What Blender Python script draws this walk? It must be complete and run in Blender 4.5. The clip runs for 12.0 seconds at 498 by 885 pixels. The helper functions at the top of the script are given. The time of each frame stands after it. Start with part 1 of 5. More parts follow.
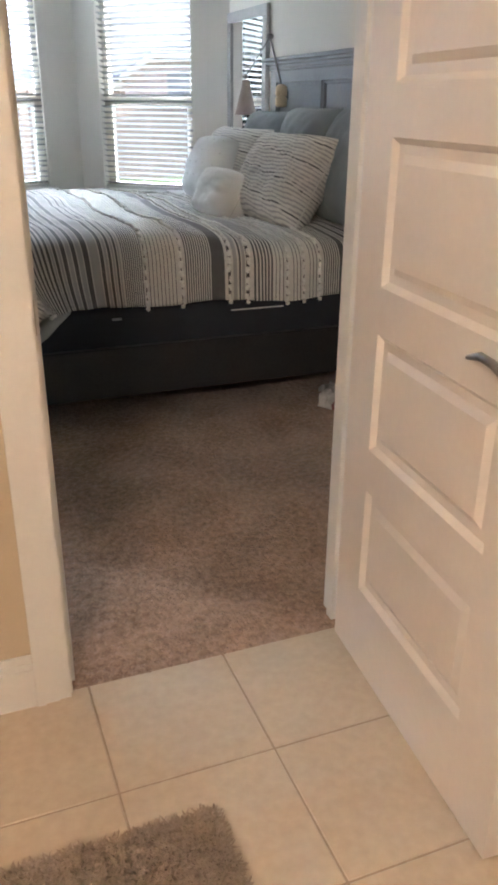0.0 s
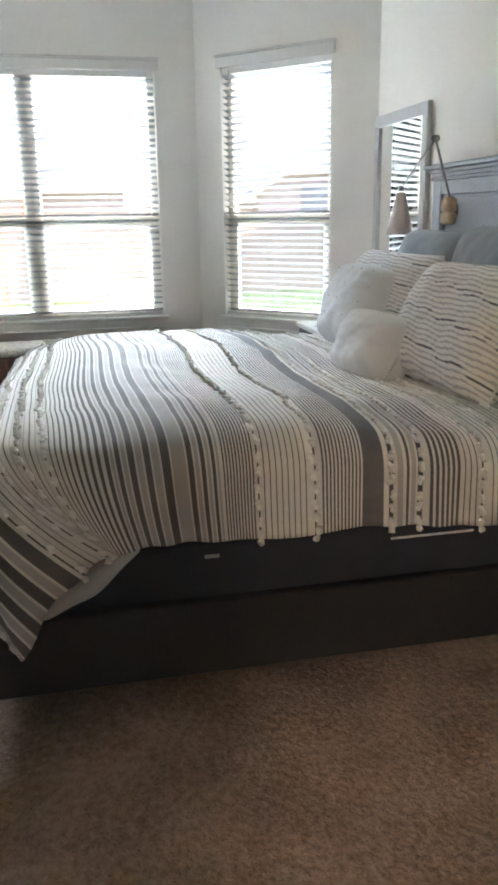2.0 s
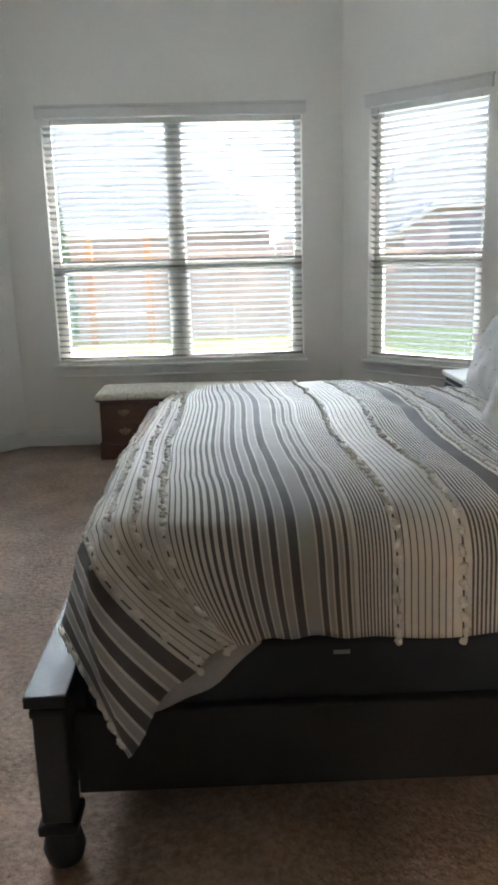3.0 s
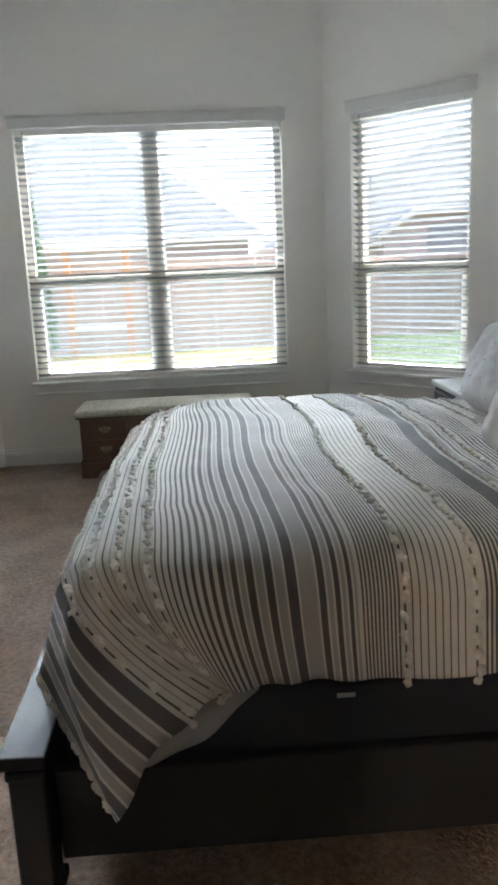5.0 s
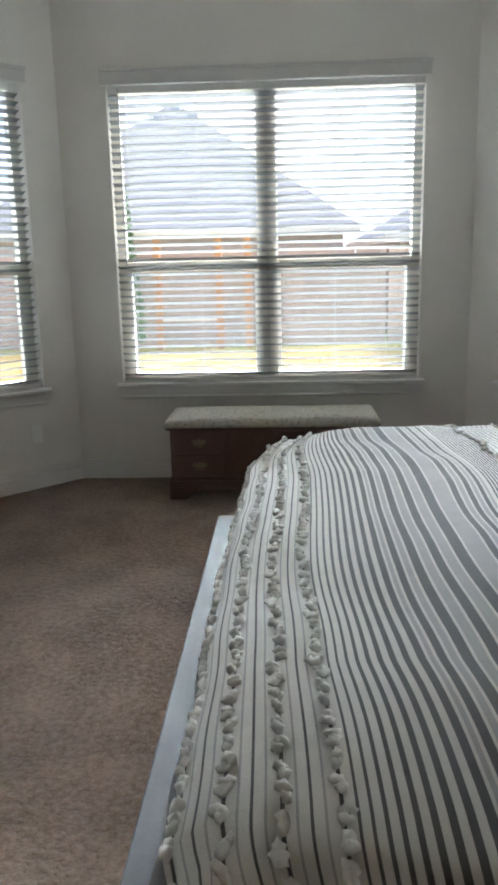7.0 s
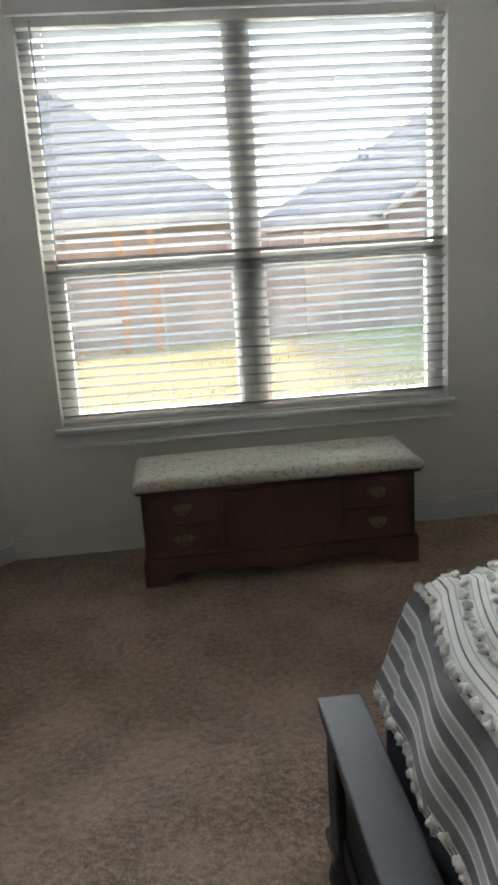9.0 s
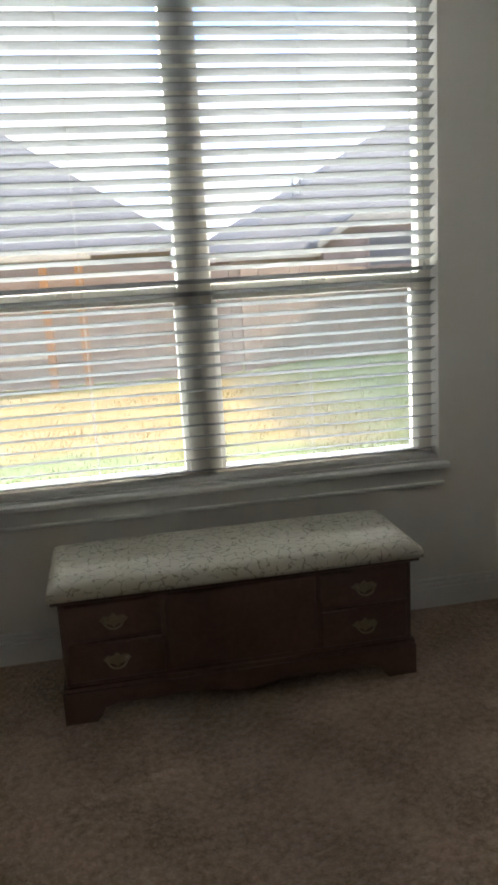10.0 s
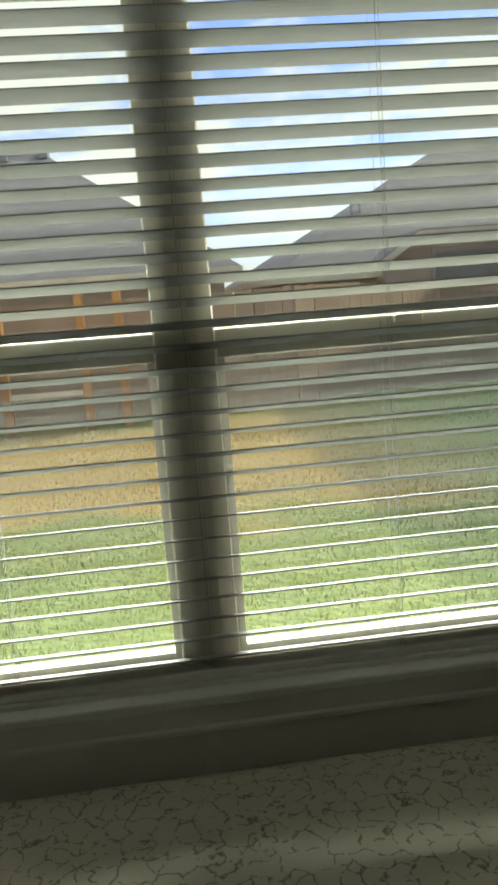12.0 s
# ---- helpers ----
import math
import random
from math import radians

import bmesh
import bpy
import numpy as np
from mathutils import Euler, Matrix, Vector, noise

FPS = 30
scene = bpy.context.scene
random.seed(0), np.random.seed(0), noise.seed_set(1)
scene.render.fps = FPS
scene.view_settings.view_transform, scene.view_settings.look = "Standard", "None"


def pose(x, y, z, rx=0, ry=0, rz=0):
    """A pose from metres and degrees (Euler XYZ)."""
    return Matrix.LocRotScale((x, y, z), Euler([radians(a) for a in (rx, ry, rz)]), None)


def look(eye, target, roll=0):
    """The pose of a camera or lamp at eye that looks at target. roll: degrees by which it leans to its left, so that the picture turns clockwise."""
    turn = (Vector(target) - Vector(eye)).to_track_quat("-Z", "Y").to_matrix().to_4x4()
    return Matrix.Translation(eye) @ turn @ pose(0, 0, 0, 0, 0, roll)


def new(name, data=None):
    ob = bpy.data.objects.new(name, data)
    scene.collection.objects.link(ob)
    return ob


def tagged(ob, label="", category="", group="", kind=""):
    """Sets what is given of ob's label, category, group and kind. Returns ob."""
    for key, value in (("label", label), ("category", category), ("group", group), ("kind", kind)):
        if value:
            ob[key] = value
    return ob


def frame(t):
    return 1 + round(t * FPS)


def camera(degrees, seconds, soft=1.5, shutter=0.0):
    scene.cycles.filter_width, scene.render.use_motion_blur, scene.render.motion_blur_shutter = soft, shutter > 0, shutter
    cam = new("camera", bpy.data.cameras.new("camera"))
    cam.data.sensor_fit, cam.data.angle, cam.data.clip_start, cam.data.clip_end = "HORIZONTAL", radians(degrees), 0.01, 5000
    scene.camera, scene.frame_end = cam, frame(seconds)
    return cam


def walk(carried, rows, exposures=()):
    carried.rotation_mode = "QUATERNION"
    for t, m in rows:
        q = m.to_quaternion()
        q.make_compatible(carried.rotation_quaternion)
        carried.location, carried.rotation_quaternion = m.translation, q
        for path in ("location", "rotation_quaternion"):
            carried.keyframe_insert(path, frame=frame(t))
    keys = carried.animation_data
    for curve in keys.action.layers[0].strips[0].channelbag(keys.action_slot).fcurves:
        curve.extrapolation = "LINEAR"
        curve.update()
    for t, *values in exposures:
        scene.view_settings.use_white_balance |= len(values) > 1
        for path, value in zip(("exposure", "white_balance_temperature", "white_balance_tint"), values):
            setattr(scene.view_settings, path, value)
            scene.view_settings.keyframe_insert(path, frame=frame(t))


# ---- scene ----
cam = camera(35.4, 12.0, soft=3.3)
PATH = [
    (0, (-0.057, -7.35, 1.298), (0.611, -5.641, 0.503), 0.5),
    (0.5, (0.071, -7.024, 1.31), (0.675, -5.274, 0.552), 1.4),
    (1, (0.15, -6.689, 1.318), (0.619, -4.882, 0.597), 1.2),
    (1.5, (0.165, -6.333, 1.317), (0.622, -4.479, 0.719), -1.1),
    (2, (0.294, -6.076, 1.342), (0.688, -4.196, 0.783), -0.9),
    (2.5, (0.338, -5.912, 1.374), (0.493, -3.987, 0.856), -0.7),
    (3, (0.335, -5.858, 1.396), (0.385, -3.915, 0.924), -1.5),
    (5, (0.323, -5.706, 1.401), (0.418, -3.76, 0.95), -2.5),
    (5.5, (0.436, -5.519, 1.43), (0.454, -3.568, 0.993), -1.1),
    (6, (0.376, -5.316, 1.385), (0.325, -3.355, 0.96), -0.3),
    (6.5, (0.267, -5.062, 1.36), (0.141, -3.108, 0.924), -0.7),
    (8.5, (-0.309, -3.94, 1.356), (-0.257, -2.012, 0.827), -5.5),
    (9, (-0.37, -3.578, 1.383), (-0.201, -1.647, 0.892), -3.7),
    (9.5, (-0.403, -3.191, 1.387), (-0.141, -1.261, 0.933), -4.2),
    (10, (-0.348, -2.815, 1.382), (-0.003, -0.892, 0.956), -3.3),
    (10.5, (-0.324, -2.485, 1.384), (0.09, -0.575, 0.957), -3.7),
    (11, (-0.327, -2.131, 1.395), (0.043, -0.205, 1.001), -6.7),
    (11.5, (-0.2, -1.806, 1.399), (0.058, 0.143, 1.032), -6.3),
    (12, (-0.047, -1.521, 1.402), (0.153, 0.436, 1.04), -4.4),
]
EXPOSURES = [(0.0, 2.5, 5800, 10), (0.9, 2.8, 5800, 10), (1.6, 2.85, 5950, 10), (3.0, 2.2, 6050, 9), (5.5, 2.06, 6000, 9), (6.6, 1.88, 6100, 9), (8.5, 1.69, 6300, 8), (9.5, 1.49, 6500, 9), (10.0, 1.36, 6600, 9), (10.8, 1.22, 6800, 8), (12.0, 0.14, 7700, -6)]
walk(cam, [(t, look(e, g, r)) for t, e, g, r in PATH], EXPOSURES)

# ---- world, sun, large lights ----
world = bpy.data.worlds.new("sky")
scene.world = world
world.use_nodes = True
wn = world.node_tree.nodes
wl = world.node_tree.links
wn.clear()
w_out = wn.new("ShaderNodeOutputWorld")
w_bg = wn.new("ShaderNodeBackground")
w_sky = wn.new("ShaderNodeTexSky")
w_sky.sky_type = "NISHITA"
w_sky.sun_disc = False
w_sky.sun_elevation = radians(36)
w_sky.sun_rotation = radians(71)
w_geo = wn.new("ShaderNodeTexCoord")
w_map = wn.new("ShaderNodeMapping")
w_map.inputs["Scale"].default_value = (1.6, 1.6, 4.0)
w_noise = wn.new("ShaderNodeTexNoise")
w_noise.inputs["Scale"].default_value = 2.2
w_noise.inputs["Detail"].default_value = 7
w_noise.inputs["Roughness"].default_value = 0.6
w_ramp = wn.new("ShaderNodeValToRGB")
w_ramp.color_ramp.elements[0].position = 0.44
w_ramp.color_ramp.elements[1].position = 0.57
w_mix = wn.new("ShaderNodeMixRGB")
w_mix.inputs["Color2"].default_value = (7.5, 7.8, 8.4, 1)
wl.new(w_geo.outputs["Generated"], w_map.inputs["Vector"])
wl.new(w_map.outputs["Vector"], w_noise.inputs["Vector"])
wl.new(w_noise.outputs["Fac"], w_ramp.inputs["Fac"])
wl.new(w_ramp.outputs["Color"], w_mix.inputs["Fac"])
w_tone = wn.new("ShaderNodeMixRGB")
w_tone.blend_type = "MULTIPLY"
w_tone.inputs["Fac"].default_value = 1.0
w_tone.inputs["Color2"].default_value = (1.2, 1.25, 2.0, 1)
wl.new(w_sky.outputs["Color"], w_tone.inputs["Color1"])
wl.new(w_tone.outputs["Color"], w_mix.inputs["Color1"])
wl.new(w_mix.outputs["Color"], w_bg.inputs["Color"])
w_bg.inputs["Strength"].default_value = 0.14
wl.new(w_bg.outputs["Background"], w_out.inputs["Surface"])

sun_data = bpy.data.lights.new("sun", "SUN")
sun_data.energy = 3.8
sun_data.angle = radians(0.6)
sun_data.color = (1.0, 0.93, 0.82)
sun = new("sun", sun_data)
sun.matrix_world = look((30, 10.4, 23), (0, 0, 0))


def fill_lamp(name, foot, turn, wide, watts):
    """A fill lamp added outside one window, shining in low over the neighbours' roofs."""
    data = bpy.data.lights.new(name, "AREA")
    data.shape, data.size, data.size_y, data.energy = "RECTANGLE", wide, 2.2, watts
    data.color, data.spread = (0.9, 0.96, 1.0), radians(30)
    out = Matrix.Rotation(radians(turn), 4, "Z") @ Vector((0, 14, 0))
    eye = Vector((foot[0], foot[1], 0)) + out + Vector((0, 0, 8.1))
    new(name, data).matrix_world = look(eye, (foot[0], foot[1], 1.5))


fill_lamp("sky_north", (0, 0), 0, 5.0, 300)
fill_lamp("sky_northeast", (1.7, -0.49), -24, 3.5, 205)
fill_lamp("sky_northwest", (-1.7, -0.49), 24, 3.5, 255)

# ---- materials ----
def mat(name, colour, rough=0.7, dark=None, scale=8.0, fine=120.0, bump=0.15, depth=0.002, metal=0.0, amount=0.6, sheen=0.0, spec=0.5, low_at=0.5, high_at=1.0):
    """A surface with two scales of variation and fine relief, in real-world size."""
    m = bpy.data.materials.new(name)
    m.use_nodes = True
    n, l = m.node_tree.nodes, m.node_tree.links
    bsdf = n["Principled BSDF"]
    geo = n.new("ShaderNodeNewGeometry")
    info = n.new("ShaderNodeObjectInfo")
    big = n.new("ShaderNodeTexNoise")
    big.inputs["Scale"].default_value = scale
    big.inputs["Detail"].default_value = 5
    small = n.new("ShaderNodeTexNoise")
    small.inputs["Scale"].default_value = fine
    small.inputs["Detail"].default_value = 3
    l.new(geo.outputs["Position"], big.inputs["Vector"])
    l.new(geo.outputs["Position"], small.inputs["Vector"])
    add = n.new("ShaderNodeMath")
    add.operation = "ADD"
    l.new(big.outputs["Fac"], add.inputs[0])
    l.new(small.outputs["Fac"], add.inputs[1])
    vary = n.new("ShaderNodeMath")
    vary.operation = "MULTIPLY_ADD"
    vary.inputs[1].default_value = 0.2
    l.new(info.outputs["Random"], vary.inputs[0])
    l.new(add.outputs[0], vary.inputs[2])
    ramp = n.new("ShaderNodeValToRGB")
    half = amount / 2
    ramp.color_ramp.elements[0].position = low_at
    ramp.color_ramp.elements[1].position = high_at
    ramp_in = n.new("ShaderNodeMath")
    ramp_in.operation = "MULTIPLY"
    ramp_in.inputs[1].default_value = 0.7
    l.new(vary.outputs[0], ramp_in.inputs[0])
    l.new(ramp_in.outputs[0], ramp.inputs["Fac"])
    low = dark or tuple(c * (1 - half) for c in colour)
    ramp.color_ramp.elements[0].color = (*low, 1)
    ramp.color_ramp.elements[1].color = (*colour, 1)
    l.new(ramp.outputs["Color"], bsdf.inputs["Base Color"])
    bsdf.inputs["Roughness"].default_value = rough
    bsdf.inputs["Metallic"].default_value = metal
    bsdf.inputs["Specular IOR Level"].default_value = spec
    if sheen:
        bsdf.inputs["Sheen Weight"].default_value = sheen
    if bump:
        b = n.new("ShaderNodeBump")
        b.inputs["Strength"].default_value = bump
        b.inputs["Distance"].default_value = depth
        l.new(small.outputs["Fac"], b.inputs["Height"])
        l.new(b.outputs["Normal"], bsdf.inputs["Normal"])
    return m


def glass(name):
    m = bpy.data.materials.new(name)
    m.use_nodes = True
    n, l = m.node_tree.nodes, m.node_tree.links
    n.clear()
    out = n.new("ShaderNodeOutputMaterial")
    clear = n.new("ShaderNodeBsdfTransparent")
    clear.inputs["Color"].default_value = (0.93, 0.95, 0.94, 1)
    gloss = n.new("ShaderNodeBsdfGlossy")
    gloss.inputs["Roughness"].default_value = 0.02
    fres = n.new("ShaderNodeFresnel")
    fres.inputs["IOR"].default_value = 1.45
    mix = n.new("ShaderNodeMixShader")
    l.new(fres.outputs["Fac"], mix.inputs["Fac"])
    l.new(clear.outputs[0], mix.inputs[1])
    l.new(gloss.outputs[0], mix.inputs[2])
    l.new(mix.outputs[0], out.inputs["Surface"])
    return m


def gauze(name, colour, cover):
    """Fine woven mesh: threads too thin to see, with clear gaps between."""
    m = bpy.data.materials.new(name)
    m.use_nodes = True
    n, l = m.node_tree.nodes, m.node_tree.links
    bsdf = n["Principled BSDF"]
    bsdf.inputs["Base Color"].default_value = (*colour, 1)
    bsdf.inputs["Roughness"].default_value = 0.6
    geo = n.new("ShaderNodeNewGeometry")
    noise_ = n.new("ShaderNodeTexNoise")
    noise_.inputs["Scale"].default_value = 3
    l.new(geo.outputs["Position"], noise_.inputs["Vector"])
    fac = n.new("ShaderNodeMapRange")
    fac.inputs["To Min"].default_value, fac.inputs["To Max"].default_value = cover * 0.85, cover * 1.15
    l.new(noise_.outputs["Fac"], fac.inputs["Value"])
    clear = n.new("ShaderNodeBsdfTransparent")
    mix = n.new("ShaderNodeMixShader")
    l.new(fac.outputs["Result"], mix.inputs["Fac"])
    l.new(clear.outputs[0], mix.inputs[1])
    l.new(bsdf.outputs[0], mix.inputs[2])
    l.new(mix.outputs[0], n["Material Output"].inputs["Surface"])
    return m


def glow(name, colour, strength):
    m = bpy.data.materials.new(name)
    m.use_nodes = True
    b = m.node_tree.nodes["Principled BSDF"]
    b.inputs["Base Color"].default_value = (*colour, 1)
    b.inputs["Emission Color"].default_value = (*colour, 1)
    b.inputs["Emission Strength"].default_value = strength
    return m


M_WALL = mat("wall_paint", (0.8, 0.77, 0.715), 0.85, scale=1.2, fine=220, bump=0.12, depth=0.001, amount=0.12)
M_CEIL = mat("ceiling_paint", (0.88, 0.875, 0.86), 0.9, scale=1.5, fine=160, bump=0.25, depth=0.002, amount=0.1)
M_TRIM = mat("trim_paint", (0.78, 0.77, 0.74), 0.4, scale=3, fine=90, bump=0.05, depth=0.0006, amount=0.1)
M_DOOR = mat("door_paint", (0.82, 0.765, 0.71), 0.38, scale=4, fine=60, bump=0.06, depth=0.0008, amount=0.1)
M_BATHWALL = mat("bath_paint", (0.6, 0.5, 0.36), 0.8, scale=2, fine=200, bump=0.1, depth=0.001, amount=0.12)
M_CARPET = mat("carpet_pile", (0.485, 0.342, 0.258), 0.97, dark=(0.25, 0.173, 0.127), scale=4, fine=42, bump=1.0, depth=0.012, sheen=0.3, spec=0.1, low_at=0.54, high_at=0.9)
M_TILE = mat("tile_glaze", (0.64, 0.55, 0.43), 0.3, dark=(0.54, 0.44, 0.33), scale=5, fine=40, bump=0.06, depth=0.001)
M_GROUT = mat("grout", (0.5, 0.4, 0.3), 0.9, scale=20, fine=200)
M_RUG = mat("bath_rug_pile", (0.55, 0.45, 0.37), 0.98, dark=(0.36, 0.29, 0.235), scale=18, fine=160, bump=0.8, depth=0.01, spec=0.1)
M_VINYL = mat("vinyl_frame", (0.72, 0.68, 0.59), 0.5, scale=4, fine=80, bump=0.04, amount=0.15)
# white slats toned down to grey: their backlit shade is in the colour
M_SLAT_BACKLIT = mat("backlit_slat", (0.27, 0.27, 0.265), 0.65, scale=3, fine=60, bump=0.05, amount=0.08, spec=0.25)
M_VALANCE = mat("valance_paint", (0.66, 0.645, 0.61), 0.75, scale=3, fine=90, bump=0.05, depth=0.0006, amount=0.1, spec=0.2)
M_CORD = mat("blind_cord", (0.42, 0.41, 0.38), 0.8, scale=30, fine=400)
M_GLASS = glass("window_glass")
M_SCREEN = gauze("insect_mesh", (0.1, 0.105, 0.105), 0.12)
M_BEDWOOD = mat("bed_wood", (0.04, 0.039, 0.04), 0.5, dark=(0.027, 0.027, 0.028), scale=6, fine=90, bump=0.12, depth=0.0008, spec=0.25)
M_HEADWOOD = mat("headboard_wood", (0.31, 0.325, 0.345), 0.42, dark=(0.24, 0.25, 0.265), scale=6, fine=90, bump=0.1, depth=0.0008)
M_SILVER = mat("silver_leaf", (0.46, 0.465, 0.47), 0.35, dark=(0.36, 0.365, 0.37), scale=9, fine=60, bump=0.1, depth=0.0008)
M_BOXSPRING = mat("box_spring_cloth", (0.03, 0.034, 0.044), 0.9, scale=10, fine=300)
M_CREAM = mat("duvet_cream", (0.71, 0.68, 0.63), 0.92, scale=30, fine=420, bump=0.5, depth=0.0015, amount=0.25, sheen=0.2, spec=0.2)
M_DARK = mat("duvet_charcoal", (0.135, 0.13, 0.132), 0.92, scale=30, fine=420, bump=0.5, depth=0.0015, amount=0.4, sheen=0.15, spec=0.2)
M_GREY = mat("duvet_grey", (0.44, 0.425, 0.41), 0.92, scale=30, fine=420, bump=0.5, depth=0.0015, amount=0.3, sheen=0.15, spec=0.2)
M_TUFT = mat("tassel_yarn", (0.86, 0.84, 0.79), 0.95, scale=60, fine=500, bump=0.6, depth=0.002, amount=0.3, spec=0.2)
M_LINING = mat("duvet_lining", (0.5, 0.5, 0.5), 0.9, scale=12, fine=300, bump=0.3)
M_SHAM = mat("sham_linen", (0.24, 0.265, 0.285), 0.92, scale=9, fine=380, bump=0.5, depth=0.0015, amount=0.3, sheen=0.2, spec=0.2)
M_WHITEPILLOW = mat("cushion_cotton", (0.66, 0.66, 0.65), 0.92, scale=9, fine=380, bump=0.5, depth=0.0015, amount=0.15, sheen=0.2, spec=0.2)
M_CHEST = mat("mahogany", (0.132, 0.067, 0.045), 0.38, dark=(0.07, 0.035, 0.024), scale=4, fine=50, bump=0.1, depth=0.0006)
M_BRASS = mat("aged_brass", (0.32, 0.27, 0.19), 0.35, scale=20, fine=120, metal=0.9)
M_NICKEL = mat("satin_nickel", (0.5, 0.45, 0.4), 0.3, scale=20, fine=120, metal=1.0, bump=0.02)
M_MIRROR = mat("mirror_silver", (0.9, 0.91, 0.91), 0.01, scale=1, fine=2, bump=0, metal=1.0, amount=0.02)
M_PLASTIC = mat("outlet_plastic", (0.86, 0.85, 0.82), 0.4, scale=10, fine=60, bump=0.02, amount=0.05)
M_RED = mat("red_bag_print", (0.26, 0.03, 0.03), 0.45, scale=14, fine=60)
M_PAPER = mat("white_paper", (0.75, 0.73, 0.7), 0.7, scale=14, fine=90)
M_NIGHT = mat("nightstand_paint", (0.1, 0.1, 0.105), 0.45, scale=6, fine=90)
M_SHADE = mat("sconce_shade", (0.52, 0.45, 0.41), 0.5, scale=12, fine=120)
M_SCONCE = mat("sconce_metal", (0.28, 0.27, 0.27), 0.4, scale=12, fine=120, metal=0.7)
M_KNOB = mat("sconce_wood", (0.66, 0.5, 0.34), 0.5, scale=12, fine=120)


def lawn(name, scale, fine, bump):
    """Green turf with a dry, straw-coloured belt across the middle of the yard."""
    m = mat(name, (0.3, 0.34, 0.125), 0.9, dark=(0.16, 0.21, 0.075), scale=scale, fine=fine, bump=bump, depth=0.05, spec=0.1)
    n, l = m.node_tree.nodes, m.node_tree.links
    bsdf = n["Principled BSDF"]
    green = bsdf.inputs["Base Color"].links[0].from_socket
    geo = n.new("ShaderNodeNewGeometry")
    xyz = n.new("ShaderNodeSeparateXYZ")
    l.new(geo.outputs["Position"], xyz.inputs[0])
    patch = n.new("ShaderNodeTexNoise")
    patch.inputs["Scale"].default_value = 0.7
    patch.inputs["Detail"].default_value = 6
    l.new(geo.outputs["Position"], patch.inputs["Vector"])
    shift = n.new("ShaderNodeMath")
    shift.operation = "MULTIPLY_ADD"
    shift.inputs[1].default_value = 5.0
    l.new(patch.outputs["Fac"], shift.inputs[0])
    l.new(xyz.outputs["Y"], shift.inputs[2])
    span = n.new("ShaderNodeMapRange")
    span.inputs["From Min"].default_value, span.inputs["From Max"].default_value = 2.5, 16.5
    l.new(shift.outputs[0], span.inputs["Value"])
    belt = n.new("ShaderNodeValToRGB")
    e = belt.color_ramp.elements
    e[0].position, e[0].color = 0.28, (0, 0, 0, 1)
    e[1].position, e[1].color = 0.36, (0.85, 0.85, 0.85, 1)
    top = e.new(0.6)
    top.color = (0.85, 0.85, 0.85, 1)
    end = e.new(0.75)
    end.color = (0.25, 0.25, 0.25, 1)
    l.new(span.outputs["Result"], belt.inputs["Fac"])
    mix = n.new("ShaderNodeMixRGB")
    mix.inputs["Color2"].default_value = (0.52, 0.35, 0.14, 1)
    # greener colour painted where the side house's shade falls: the dry belt fades out
    shade_fade = n.new("ShaderNodeMapRange")
    shade_fade.inputs["From Min"].default_value, shade_fade.inputs["From Max"].default_value = 1.6, 3.4
    shade_fade.inputs["To Min"].default_value, shade_fade.inputs["To Max"].default_value = 1.0, 0.0
    l.new(xyz.outputs["X"], shade_fade.inputs["Value"])
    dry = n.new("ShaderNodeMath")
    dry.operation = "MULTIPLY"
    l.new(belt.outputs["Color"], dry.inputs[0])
    l.new(shade_fade.outputs["Result"], dry.inputs[1])
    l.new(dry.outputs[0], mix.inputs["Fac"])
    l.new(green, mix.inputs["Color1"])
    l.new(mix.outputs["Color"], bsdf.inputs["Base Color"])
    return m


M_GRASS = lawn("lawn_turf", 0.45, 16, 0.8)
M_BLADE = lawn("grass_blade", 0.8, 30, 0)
M_FENCE = mat("fence_cedar", (0.43, 0.31, 0.24), 0.85, dark=(0.31, 0.22, 0.17), scale=2.5, fine=25, bump=0.3, depth=0.006)
M_FENCEGREY = mat("fence_weathered", (0.38, 0.33, 0.29), 0.88, dark=(0.27, 0.235, 0.205), scale=2.5, fine=25, bump=0.3, depth=0.006)
M_ROOF = mat("roof_shingle", (0.24, 0.226, 0.215), 0.92, dark=(0.17, 0.16, 0.152), scale=1.5, fine=9, bump=0.5, depth=0.02)
M_BRICK = mat("house_brick", (0.46, 0.34, 0.295), 0.88, dark=(0.34, 0.245, 0.21), scale=3, fine=12, bump=0.3, depth=0.01)
M_FASCIA = mat("fascia_paint", (0.74, 0.63, 0.5), 0.6, scale=3, fine=30)
M_POST = mat("cedar_post", (0.5, 0.25, 0.1), 0.75, dark=(0.36, 0.17, 0.07), scale=4, fine=30)
M_LEAF = mat("leaf", (0.12, 0.19, 0.085), 0.7, dark=(0.07, 0.12, 0.05), scale=3, fine=20, bump=0)
M_BARK = mat("bark", (0.14, 0.1, 0.07), 0.95, scale=8, fine=40, bump=0.6, depth=0.02)
M_DARKGLASS_SHADE = mat("far_glass_and_eave_shade", (0.26, 0.24, 0.235), 0.35, scale=2, fine=5, bump=0)
M_PIPE = mat("vent_pipe", (0.3, 0.3, 0.3), 0.5, metal=0.6)


# ---- builders ----
def mesh_of(name, bm, *materials, smooth=False):
    me = bpy.data.meshes.new(name)
    bm.to_mesh(me)
    bm.free()
    for m in materials:
        me.materials.append(m)
    if smooth:
        me.polygons.foreach_set("use_smooth", [True] * len(me.polygons))
    return me


def part(name, bm, material, parent=None, label="", smooth=False):
    """Links a bmesh as one mesh object under a thing or a part."""
    ob = new(name, mesh_of(name, bm, material, smooth=smooth))
    ob.parent = parent
    if label:
        tagged(ob, label)
    return ob


